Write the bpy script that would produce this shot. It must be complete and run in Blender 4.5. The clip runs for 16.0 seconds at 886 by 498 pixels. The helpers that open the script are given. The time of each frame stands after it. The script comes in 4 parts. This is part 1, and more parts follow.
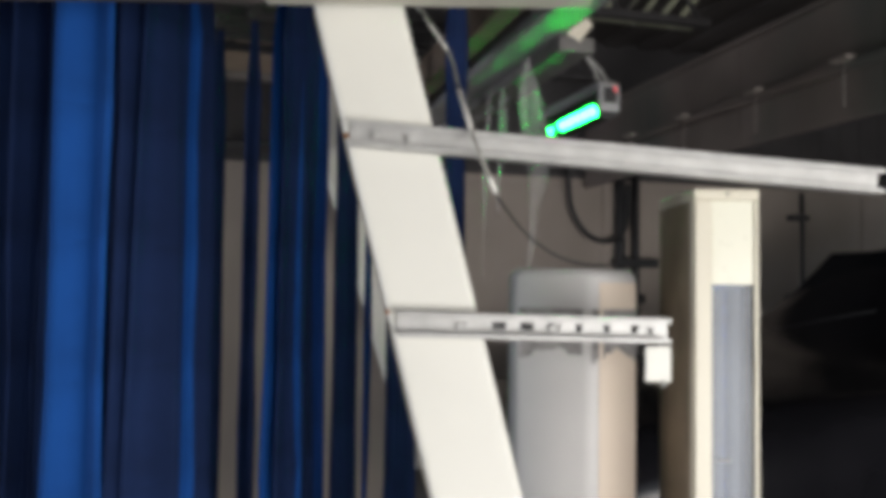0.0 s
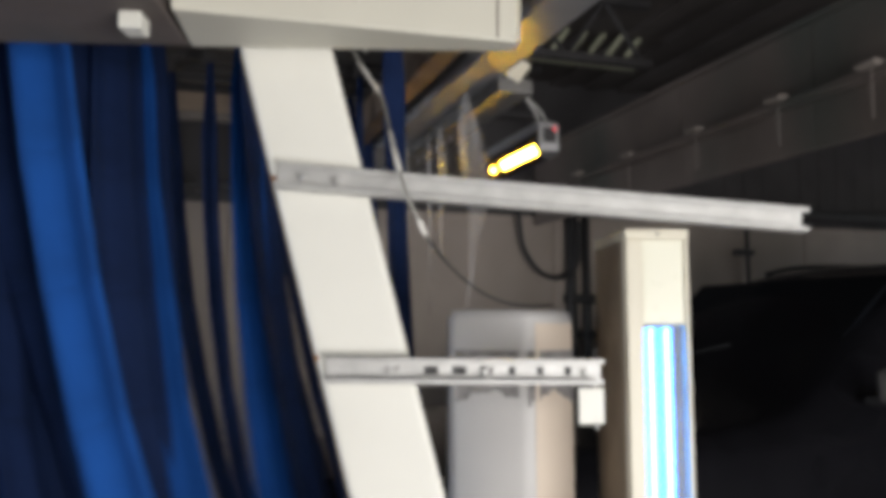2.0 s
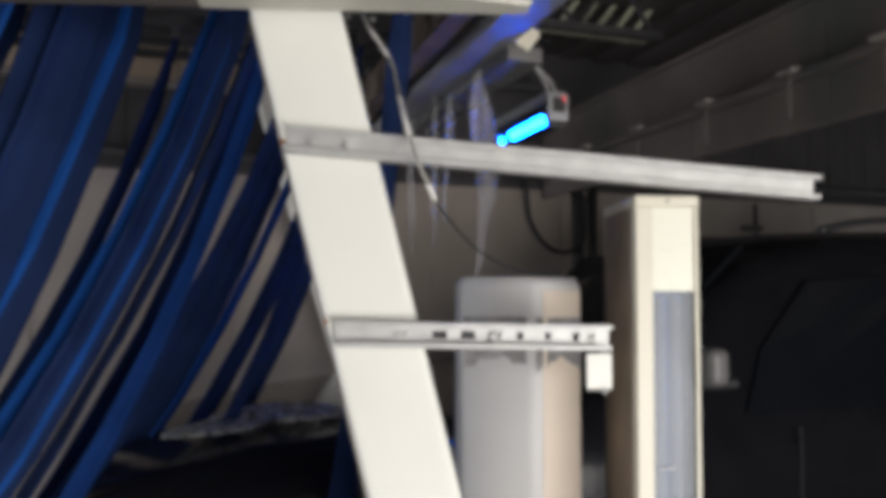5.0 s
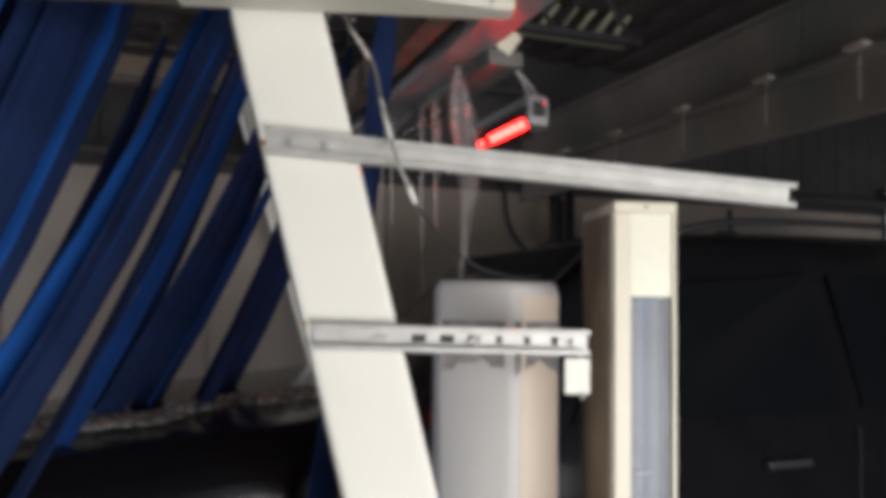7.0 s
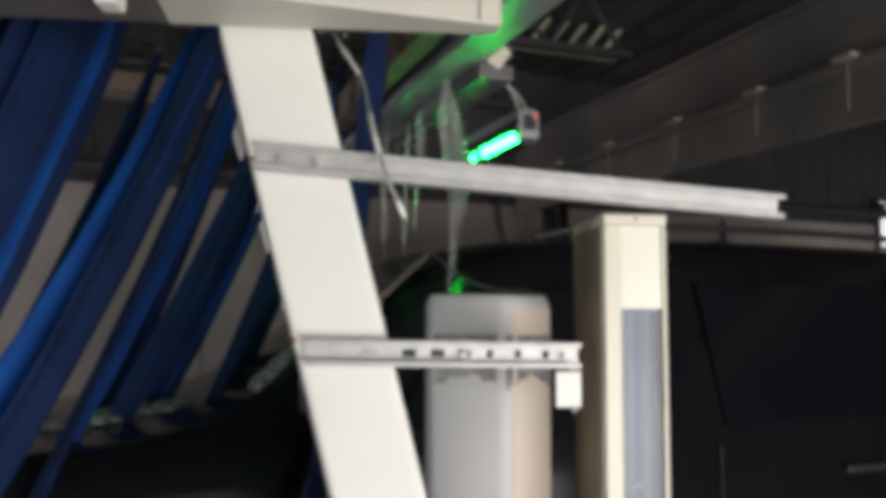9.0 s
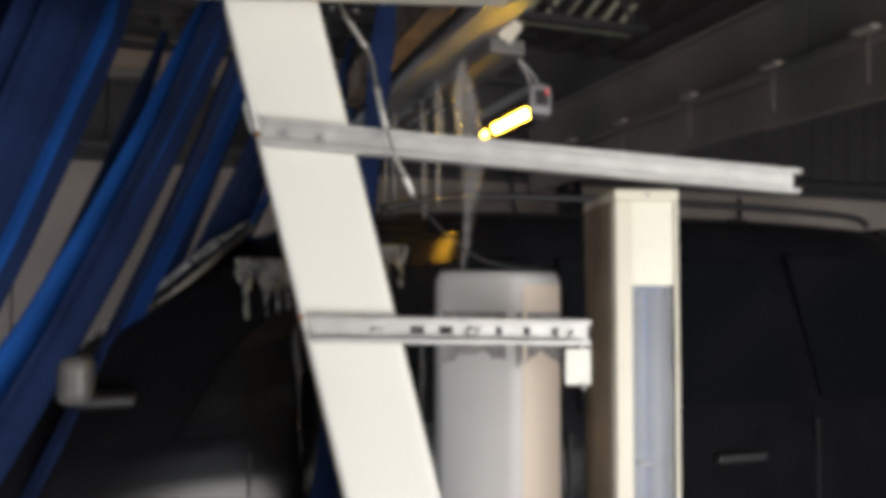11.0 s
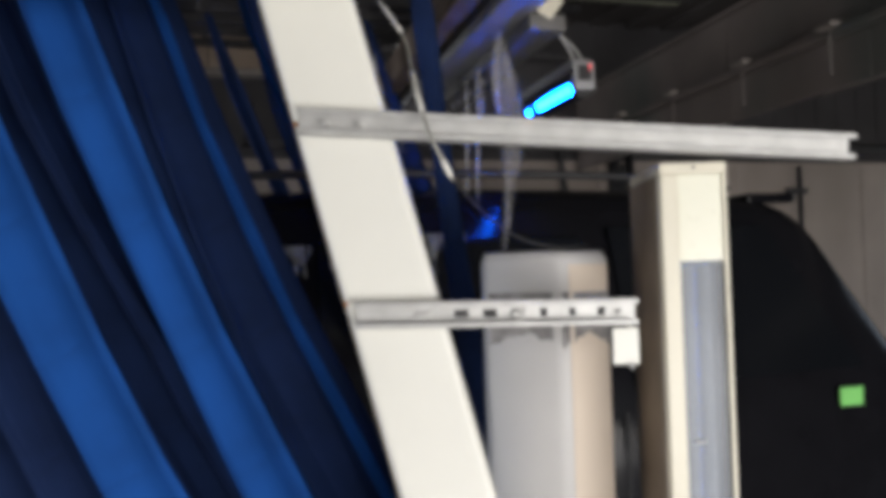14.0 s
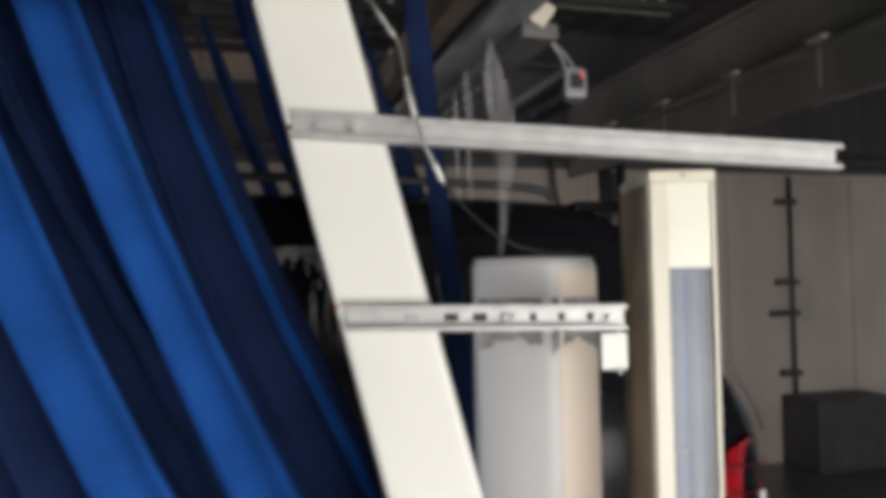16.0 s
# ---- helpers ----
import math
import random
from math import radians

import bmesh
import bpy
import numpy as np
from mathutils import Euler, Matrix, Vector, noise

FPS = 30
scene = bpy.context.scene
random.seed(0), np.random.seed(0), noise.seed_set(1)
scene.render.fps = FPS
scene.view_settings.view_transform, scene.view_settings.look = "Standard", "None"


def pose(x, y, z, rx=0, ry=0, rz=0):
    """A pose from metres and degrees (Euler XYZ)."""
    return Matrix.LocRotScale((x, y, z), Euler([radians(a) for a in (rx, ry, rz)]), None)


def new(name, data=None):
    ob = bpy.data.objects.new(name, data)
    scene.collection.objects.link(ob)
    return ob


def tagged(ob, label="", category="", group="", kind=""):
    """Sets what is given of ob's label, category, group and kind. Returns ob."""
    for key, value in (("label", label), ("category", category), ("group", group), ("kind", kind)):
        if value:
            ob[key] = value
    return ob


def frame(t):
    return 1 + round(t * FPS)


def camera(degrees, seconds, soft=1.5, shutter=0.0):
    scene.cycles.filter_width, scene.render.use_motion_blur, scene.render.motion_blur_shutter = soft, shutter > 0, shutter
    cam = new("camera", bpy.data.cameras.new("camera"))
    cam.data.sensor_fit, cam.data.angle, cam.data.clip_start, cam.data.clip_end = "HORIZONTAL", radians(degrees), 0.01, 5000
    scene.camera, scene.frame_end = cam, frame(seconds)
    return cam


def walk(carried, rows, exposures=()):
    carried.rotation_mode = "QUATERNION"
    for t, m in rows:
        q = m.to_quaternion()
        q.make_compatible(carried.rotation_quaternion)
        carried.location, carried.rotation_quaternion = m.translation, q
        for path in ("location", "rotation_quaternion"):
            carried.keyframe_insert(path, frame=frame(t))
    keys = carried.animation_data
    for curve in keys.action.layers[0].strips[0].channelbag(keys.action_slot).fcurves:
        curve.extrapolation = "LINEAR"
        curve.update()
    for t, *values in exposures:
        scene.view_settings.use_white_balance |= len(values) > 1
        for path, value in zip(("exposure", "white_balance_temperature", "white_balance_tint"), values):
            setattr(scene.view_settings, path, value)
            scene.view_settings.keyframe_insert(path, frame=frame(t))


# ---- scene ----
cam = camera(60.0, 16.0, soft=6.3, shutter=0.5)
walk(cam, [
    (0.0, pose(-0.075, -0.044, 1.553, 92.35, -0.75, -0.15)),
    (0.5, pose(-0.079, -0.045, 1.556, 92.61, -0.74, -0.67)),
    (1.0, pose(-0.064, -0.042, 1.562, 94.28, -0.27, -0.73)),
    (1.5, pose(-0.035, -0.030, 1.565, 94.92, 0.53, -3.00)),
    (2.0, pose(-0.026, -0.028, 1.564, 95.14, 0.15, -3.19)),
    (2.5, pose(-0.027, -0.024, 1.560, 94.61, 0.28, -2.93)),
    (3.0, pose(-0.026, -0.022, 1.561, 94.04, 0.43, -2.15)),
    (3.5, pose(-0.027, -0.022, 1.548, 93.42, 0.32, -2.13)),
    (6.0, pose(-0.035, -0.026, 1.545, 93.37, -1.07, -3.63)),
    (6.5, pose(-0.037, -0.022, 1.547, 93.50, -1.04, -4.34)),
    (7.0, pose(-0.036, -0.023, 1.549, 93.46, -0.82, -4.51)),
    (7.5, pose(-0.034, -0.025, 1.552, 93.62, -0.81, -4.56)),
    (8.0, pose(-0.034, -0.031, 1.552, 93.91, -0.58, -4.60)),
    (8.5, pose(-0.031, -0.025, 1.551, 94.12, -0.40, -4.74)),
    (9.0, pose(-0.026, -0.025, 1.551, 94.44, -0.26, -4.79)),
    (11.5, pose(-0.005, -0.008, 1.547, 92.68, -0.14, -2.69)),
    (12.0, pose(0.007, -0.007, 1.547, 93.33, 0.03, -0.61)),
    (12.5, pose(0.012, -0.003, 1.548, 92.75, 1.06, -0.05)),
    (13.0, pose(0.006, -0.000, 1.550, 92.01, 1.69, 0.29)),
    (13.5, pose(0.013, -0.001, 1.544, 91.95, 1.79, 0.51)),
    (14.0, pose(0.008, -0.003, 1.549, 91.60, 1.76, 0.42)),
    (14.5, pose(0.008, -0.002, 1.547, 91.82, 1.59, 0.35)),
    (15.0, pose(0.006, -0.002, 1.546, 91.87, 1.58, 0.19)),
    (15.5, pose(0.009, -0.003, 1.545, 91.93, 1.38, 0.15)),
    (16.0, pose(0.008, -0.010, 1.544, 92.09, 1.08, -0.28)),
])

# ---- world and light ----
YAW = 15.0                      # the tunnel's turn against the view
AX = Vector((math.cos(radians(YAW)), math.sin(radians(YAW)), 0))     # along the tunnel
CX = Vector((-math.sin(radians(YAW)), math.cos(radians(YAW)), 0))    # across it


def tun(a, c, z, rx=0, ry=0, rz=0):
    """A pose in the tunnel's own directions."""
    p = AX * a + CX * c
    return pose(p.x, p.y, z, 0, 0, YAW) @ pose(0, 0, 0, rx, ry, rz)


world = bpy.data.worlds.new("sky")
world.use_nodes = True
scene.world = world
wn = world.node_tree
sky = wn.nodes.new("ShaderNodeTexSky")
sky.sky_type, sky.sun_disc = "NISHITA", False
sky.sun_elevation, sky.sun_rotation = radians(35), radians(150)
wn.links.new(sky.outputs[0], wn.nodes["Background"].inputs[0])
wn.nodes["Background"].inputs[1].default_value = 0.1


def area(name, m, sx, sy, power, color):
    d = bpy.data.lights.new(name, "AREA")
    d.shape, d.size, d.size_y, d.energy, d.color = "RECTANGLE", sx, sy, power, color
    ob = new(name, d)
    ob.matrix_world = m
    return ob


# daylight in the wide doorway behind the camera and in the tunnel's two ends
area("doorway_daylight", tun(1.6, -2.35, 0.78, 90, 0, 0), 3.4, 1.35, 180, (1.0, 0.97, 0.95))
area("exit_daylight", tun(8.3, 2.6, 1.6, 90, 0, 90), 3.6, 2.8, 14, (0.92, 0.95, 1.0))
area("entrance_daylight", tun(-6.8, 2.6, 1.6, 90, 0, -90), 3.6, 2.8, 260, (0.92, 0.95, 1.0))


# ---- materials ----
def mat(name, color, rough=0.5, metal=0.0, vary=0.15, scale=6.0, bump=0.05, fine=60.0, emit=None, strength=0.0,
        stain=None, stain_at=0.62, alpha=1.0, coat=0.0, specular=0.5):
    m = bpy.data.materials.new(name)
    m.use_nodes = True
    nt = m.node_tree
    b = nt.nodes["Principled BSDF"]
    co = nt.nodes.new("ShaderNodeTexCoord")
    n1 = nt.nodes.new("ShaderNodeTexNoise")
    n1.inputs["Scale"].default_value, n1.inputs["Detail"].default_value = scale, 6
    n2 = nt.nodes.new("ShaderNodeTexNoise")
    n2.inputs["Scale"].default_value, n2.inputs["Detail"].default_value = fine, 4
    for n in (n1, n2):
        nt.links.new(co.outputs["Object"], n.inputs["Vector"])
    ramp = nt.nodes.new("ShaderNodeValToRGB")
    lo = tuple(c * (1 - vary) for c in color) + (1,)
    hi = tuple(min(1, c * (1 + vary * 0.6)) for c in color) + (1,)
    ramp.color_ramp.elements[0].position, ramp.color_ramp.elements[0].color = 0.3, lo
    ramp.color_ramp.elements[1].position, ramp.color_ramp.elements[1].color = 0.7, hi
    nt.links.new(n1.outputs["Fac"], ramp.inputs["Fac"])
    out = ramp.outputs["Color"]
    if stain:
        n3 = nt.nodes.new("ShaderNodeTexNoise")
        n3.inputs["Scale"].default_value, n3.inputs["Detail"].default_value = scale * 0.6, 8
        mp = nt.nodes.new("ShaderNodeMapping")
        mp.inputs["Scale"].default_value = (1, 1, 0.3)
        nt.links.new(co.outputs["Object"], mp.inputs["Vector"])
        nt.links.new(mp.outputs["Vector"], n3.inputs["Vector"])
        r3 = nt.nodes.new("ShaderNodeValToRGB")
        r3.color_ramp.elements[0].position, r3.color_ramp.elements[1].position = stain_at - 0.1, stain_at + 0.15
        nt.links.new(n3.outputs["Fac"], r3.inputs["Fac"])
        mix = nt.nodes.new("ShaderNodeMixRGB")
        mix.inputs[2].default_value = (*stain, 1)
        nt.links.new(r3.outputs["Color"], mix.inputs[0])
        nt.links.new(out, mix.inputs[1])
        out = mix.outputs[0]
    nt.links.new(out, b.inputs["Base Color"])
    rr = nt.nodes.new("ShaderNodeMapRange")
    rr.inputs["To Min"].default_value, rr.inputs["To Max"].default_value = max(0.02, rough - 0.1), min(1, rough + 0.1)
    nt.links.new(n2.outputs["Fac"], rr.inputs["Value"])
    nt.links.new(rr.outputs[0], b.inputs["Roughness"])
    b.inputs["Metallic"].default_value = metal
    b.inputs["Alpha"].default_value = alpha
    b.inputs["Coat Weight"].default_value = coat
    b.inputs["Specular IOR Level"].default_value = specular
    if bump:
        bp = nt.nodes.new("ShaderNodeBump")
        bp.inputs["Strength"].default_value, bp.inputs["Distance"].default_value = bump, 0.01
        nt.links.new(n2.outputs["Fac"], bp.inputs["Height"])
        nt.links.new(bp.outputs[0], b.inputs["Normal"])
    if emit:
        b.inputs["Emission Color"].default_value = (*emit, 1)
        b.inputs["Emission Strength"].default_value = strength
    return m


WHITE = mat("white_paint", (0.75, 0.74, 0.68), 0.45, vary=0.05, scale=3, stain=(0.66, 0.62, 0.54), stain_at=0.72)
# darker than the column's white: the dimmer light up there is in the colour
BEAM_PAINT = mat("shaded_cream_paint", (0.60, 0.58, 0.50), 0.5, vary=0.06, scale=4, stain=(0.48, 0.44, 0.36), stain_at=0.68)
WHITE_EDGE = mat("edge_shade_and_seam", (0.28, 0.25, 0.22), 0.6, vary=0.3)
RUST = mat("orange_rust", (0.35, 0.14, 0.04), 0.8, vary=0.4, scale=60)
GALV = mat("galvanised_steel", (0.49, 0.487, 0.475), 0.45, 0.3, vary=0.15, scale=30, fine=120, stain=(0.44, 0.43, 0.42), stain_at=0.68)
TAN = mat("tan_side_board", (0.27, 0.21, 0.155), 0.7, vary=0.3, scale=9, stain=(0.2, 0.15, 0.1), stain_at=0.6)
CREAM = mat("cream_enamel", (0.64, 0.60, 0.49), 0.4, vary=0.04, scale=4)
PANEL = mat("white_translucent_cover", (0.74, 0.73, 0.61), 0.3, vary=0.03, scale=4)
TUBE = mat("grey_glass_tube", (0.36, 0.40, 0.47), 0.3, vary=0.1)
TUBE_BLUE = mat("lit_blue_tube", (0.2, 0.3, 0.5), 0.3, vary=0.05, bump=0.0, emit=(0.004, 0.20, 1.0), strength=14.0)
TUBE_CORE = mat("lit_tube_core", (0.6, 0.8, 0.9), 0.3, vary=0.05, bump=0.0, emit=(0.20, 0.80, 1.0), strength=11.0)
RECESS = mat("blue_grey_reflector", (0.28, 0.30, 0.34), 0.4, 0.2, vary=0.1)
FROST = mat("frosted_glass", (0.34, 0.37, 0.42), 0.35, vary=0.12, scale=8, alpha=0.3)
PLASTIC = mat("grey_white_plastic", (0.52, 0.51, 0.505), 0.55, vary=0.06, scale=5, stain=(0.38, 0.365, 0.34), stain_at=0.7)
PLASTIC_WARM = mat("warm_lit_plastic", (0.62, 0.53, 0.44), 0.5, vary=0.05, scale=5)
GREY_BAND = mat("dark_grey_band", (0.24, 0.23, 0.23), 0.7, vary=0.35, scale=40)
BLACK = mat("black_rubber", (0.018, 0.018, 0.02), 0.6, vary=0.3)
DARKSTEEL = mat("dark_painted_steel", (0.045, 0.043, 0.045), 0.55, 0.2, vary=0.3, scale=8)
GREYSTEEL = mat("grey_aluminium", (0.33, 0.33, 0.34), 0.4, 0.4, vary=0.15, scale=8)
DULLRAIL = mat("dull_grey_rail", (0.15, 0.145, 0.14), 0.5, 0.2, vary=0.25, scale=8)
BROWNWOOD = mat("brown_timber", (0.13, 0.095, 0.072), 0.75, vary=0.35, scale=10)
WIRE = mat("grey_cable_sheath", (0.30, 0.29, 0.26), 0.5, vary=0.5, scale=14)
WIRE_LIGHT = mat("bare_wire_sleeve", (0.72, 0.70, 0.66), 0.4, vary=0.3, scale=40)
WALL = mat("pale_wall_panel", (0.38, 0.325, 0.29), 0.6, vary=0.2, scale=1.5, stain=(0.25, 0.21, 0.185), stain_at=0.55)
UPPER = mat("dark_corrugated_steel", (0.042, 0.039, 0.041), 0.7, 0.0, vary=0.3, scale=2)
CEIL = mat("tan_roof_decking", (0.44, 0.335, 0.25), 0.8, vary=0.35, scale=2, stain=(0.22, 0.165, 0.13), stain_at=0.6)
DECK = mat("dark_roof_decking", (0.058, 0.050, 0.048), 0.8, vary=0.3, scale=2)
BULK = mat("brown_dusty_sheet", (0.13, 0.108, 0.098), 0.7, vary=0.25, scale=2.5, stain=(0.06, 0.07, 0.065), stain_at=0.58)
SLAT = mat("olive_slat", (0.40, 0.41, 0.30), 0.6, vary=0.2)
BEAM = mat("dusty_steel_beam", (0.24, 0.21, 0.19), 0.7, 0.0, vary=0.3, scale=5)
FLOOR = mat("wet_concrete", (0.12, 0.115, 0.11), 0.3, vary=0.35, scale=2, stain=(0.05, 0.05, 0.05), stain_at=0.55)
PAINT = mat("black_car_paint", (0.008, 0.008, 0.010), 0.14, vary=0.2, coat=0.0, bump=0.03, fine=300, specular=0.22)
GLASS = mat("tinted_car_glass", (0.006, 0.007, 0.009), 0.15, vary=0.1, bump=0.0, specular=0.35)
TRIM = mat("black_plastic_trim", (0.02, 0.02, 0.022), 0.5)
CHROME = mat("chrome", (0.75, 0.75, 0.77), 0.15, 1.0, vary=0.05, bump=0.0)
REDLENS = mat("red_lamp_lens", (0.34, 0.010, 0.016), 0.15, vary=0.3, scale=14, bump=0.0, emit=(0.8, 0.02, 0.05), strength=0.06, coat=0.5)
DARKRED = mat("dark_red_rib", (0.10, 0.004, 0.006), 0.3)
CLEAR = mat("clear_lamp_lens", (0.6, 0.62, 0.65), 0.1, vary=0.1, bump=0.0)
STICKER = mat("green_paper_tag", (0.22, 0.62, 0.16), 0.6, vary=0.08)
FOAM = mat("white_soap_foam", (0.32, 0.32, 0.31), 0.8, vary=0.35, scale=40, bump=0.5, fine=150)
FOAM_THIN = mat("thin_soap_foam", (0.55, 0.54, 0.54), 0.8, vary=0.3, scale=40, bump=0.3, fine=120)
FOAM_SMEAR = mat("smeared_soap_foam", (0.46, 0.45, 0.46), 0.8, vary=0.3, scale=14, bump=0.2, fine=90)
STREAM = mat("falling_foam", (0.72, 0.71, 0.72), 0.5, vary=0.3, scale=30)


def streaky(m, scale, lo, hi, top):
    """Foam that thins out in streaks: noise, drawn out along z, sets the alpha."""
    t = m.node_tree
    mp = t.nodes.new("ShaderNodeMapping")
    mp.inputs["Scale"].default_value = scale
    n = t.nodes.new("ShaderNodeTexNoise")
    n.inputs["Scale"].default_value, n.inputs["Detail"].default_value = 1.0, 6
    r = t.nodes.new("ShaderNodeMapRange")
    r.inputs["From Min"].default_value, r.inputs["From Max"].default_value, r.inputs["To Max"].default_value = lo, hi, top
    co = t.nodes.new("ShaderNodeTexCoord")
    t.links.new(co.outputs["Object"], mp.inputs["Vector"])
    t.links.new(mp.outputs["Vector"], n.inputs["Vector"])
    t.links.new(n.outputs["Fac"], r.inputs["Value"])
    t.links.new(r.outputs[0], t.nodes["Principled BSDF"].inputs["Alpha"])


streaky(FOAM_SMEAR, (16, 16, 4), 0.42, 0.72, 0.85)
streaky(FOAM_THIN, (60, 60, 7), 0.34, 0.72, 0.42)
streaky(FOAM, (26, 26, 12), 0.28, 0.6, 0.78)
streaky(STREAM, (50, 50, 5), 0.36, 0.72, 0.30)
# the light bar's colours, in the order in which its drum turns: emission colour and strength
LED_COLOURS = (("green", (0.006, 1.0, 0.06), 120.0), ("indigo", (0.006, 0.004, 1.0), 160.0), ("amber", (1.0, 0.50, 0.03), 105.0),
               ("magenta", (0.55, 0.004, 1.0), 145.0), ("azure", (0.001, 0.10, 1.0), 120.0), ("violet", (0.36, 0.06, 1.0), 240.0),
               ("red", (1.0, 0.005, 0.004), 95.0))
LEDS = [mat(n + "_led", (0.5, 0.5, 0.5), 0.3, vary=0.05, bump=0.0, emit=c, strength=e) for n, c, e in LED_COLOURS]
LED_OFF = mat("unlit_led_lens", (0.10, 0.10, 0.11), 0.25, vary=0.1, bump=0.0)
BEAD = mat("clear_bead", (0.55, 0.56, 0.60), 0.12, vary=0.1, bump=0.0)
LED_RED = mat("red_led", (0.6, 0.1, 0.1), 0.3, emit=(1.0, 0.05, 0.08), strength=0.7)
DAY = mat("bright_daylight_pane", (0.8, 0.8, 0.8), 0.3, emit=(0.9, 0.93, 1.0), strength=0.8)
# the third is the same blue with the shade between strips put in
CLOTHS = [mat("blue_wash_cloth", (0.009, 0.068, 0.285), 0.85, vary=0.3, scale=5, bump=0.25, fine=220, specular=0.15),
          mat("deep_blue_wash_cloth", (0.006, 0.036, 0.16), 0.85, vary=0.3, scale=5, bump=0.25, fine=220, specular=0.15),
          mat("shaded_wash_cloth", (0.009, 0.021, 0.072), 0.85, vary=0.4, scale=5, bump=0.25, fine=220, specular=0.15)]
TYRE = mat("tyre_rubber", (0.02, 0.02, 0.02), 0.8)


# ---- building helpers ----
def part(name, bm, material, parent=None, label="", m=None, smooth=False):
    me = bpy.data.meshes.new(name)
    bmesh.ops.recalc_face_normals(bm, faces=bm.faces)
    bm.to_mesh(me)
    bm.free()
    me.materials.append(material)
    if smooth:
        me.polygons.foreach_set("use_smooth", [True] * len(me.polygons))
    ob = new(name, me)
    if parent:
        ob.parent = parent
    if m is not None:
        ob.matrix_basis = m
    return tagged(ob, label) if label else ob


def thing(name, m, label, category, group="", kind=""):
    ob = new(name)
    ob.empty_display_size = 0.1
    ob.matrix_basis = m
    return tagged(ob, label, category, group, kind)


def box(x0, y0, z0, x1, y1, z1, bevel=0.0, bm=None, seg=2):
    out = bm or bmesh.new()
    r = bmesh.ops.create_cube(out, size=1)
    bmesh.ops.scale(out, vec=(x1 - x0, y1 - y0, z1 - z0), verts=r["verts"])
    bmesh.ops.translate(out, vec=((x0 + x1) / 2, (y0 + y1) / 2, (z0 + z1) / 2), verts=r["verts"])
    if bevel:
        es = list({e for v in r["verts"] for e in v.link_edges})
        bmesh.ops.bevel(out, geom=es, offset=bevel, segments=seg, affect="EDGES", profile=0.5)
    return out


def rod(p, q, r, bm=None, sides=12, r2=None):
    out = bm or bmesh.new()
    p, q = Vector(p), Vector(q)
    turn = (q - p).to_track_quat("Z", "Y").to_matrix().to_4x4()
    bmesh.ops.create_cone(out, cap_ends=True, segments=sides, radius1=r, radius2=r if r2 is None else r2, depth=(q - p).length,
                          matrix=Matrix.Translation((p + q) / 2) @ turn)
    return out


def prism(outline, depth, axis="Y", start=0.0):
    """An outline of (u, v) drawn out along an axis."""
    bm = bmesh.new()
    put = {"Y": lambda u, v, d: (u, d, v), "Z": lambda u, v, d: (u, v, d), "X": lambda u, v, d: (d, u, v)}[axis]
    f0 = [bm.verts.new(put(u, v, start)) for u, v in outline]
    f1 = [bm.verts.new(put(u, v, start + depth)) for u, v in outline]
    n = len(outline)
    bm.faces.new(f0)
    bm.faces.new(f1[::-1])
    for i in range(n):
        bm.faces.new((f0[i], f0[(i + 1) % n], f1[(i + 1) % n], f1[i]))
    return bm


def tube(points, r, sides=8, bm=None):
    """A bent cable through points, smoothed."""
    out = bm or bmesh.new()
    pts = [Vector(p) for p in points]
    fine = []
    for i in range(len(pts) - 1):
        p0, p1, p2, p3 = pts[max(i - 1, 0)], pts[i], pts[i + 1], pts[min(i + 2, len(pts) - 1)]
        for k in range(6):
            s = k / 6
            fine.append(0.5 * (2 * p1 + (p2 - p0) * s + (2 * p0 - 5 * p1 + 4 * p2 - p3) * s * s + (3 * p1 - p0 - 3 * p2 + p3) * s ** 3))
    fine.append(pts[-1])
    rings = []
    for i, p in enumerate(fine):
        d = (fine[min(i + 1, len(fine) - 1)] - fine[max(i - 1, 0)]).normalized()
        u = d.cross(Vector((0.3, 1, 0.2))).normalized()
        v = d.cross(u)
        rings.append([out.verts.new(p + (u * math.cos(k * 2 * math.pi / sides) + v * math.sin(k * 2 * math.pi / sides)) * r) for k in range(sides)])
    for a, b in zip(rings, rings[1:]):
        for k in range(sides):
            out.faces.new((a[k], a[(k + 1) % sides], b[(k + 1) % sides], b[k]))
    out.faces.new(rings[0])
    out.faces.new(rings[-1][::-1])
    return out


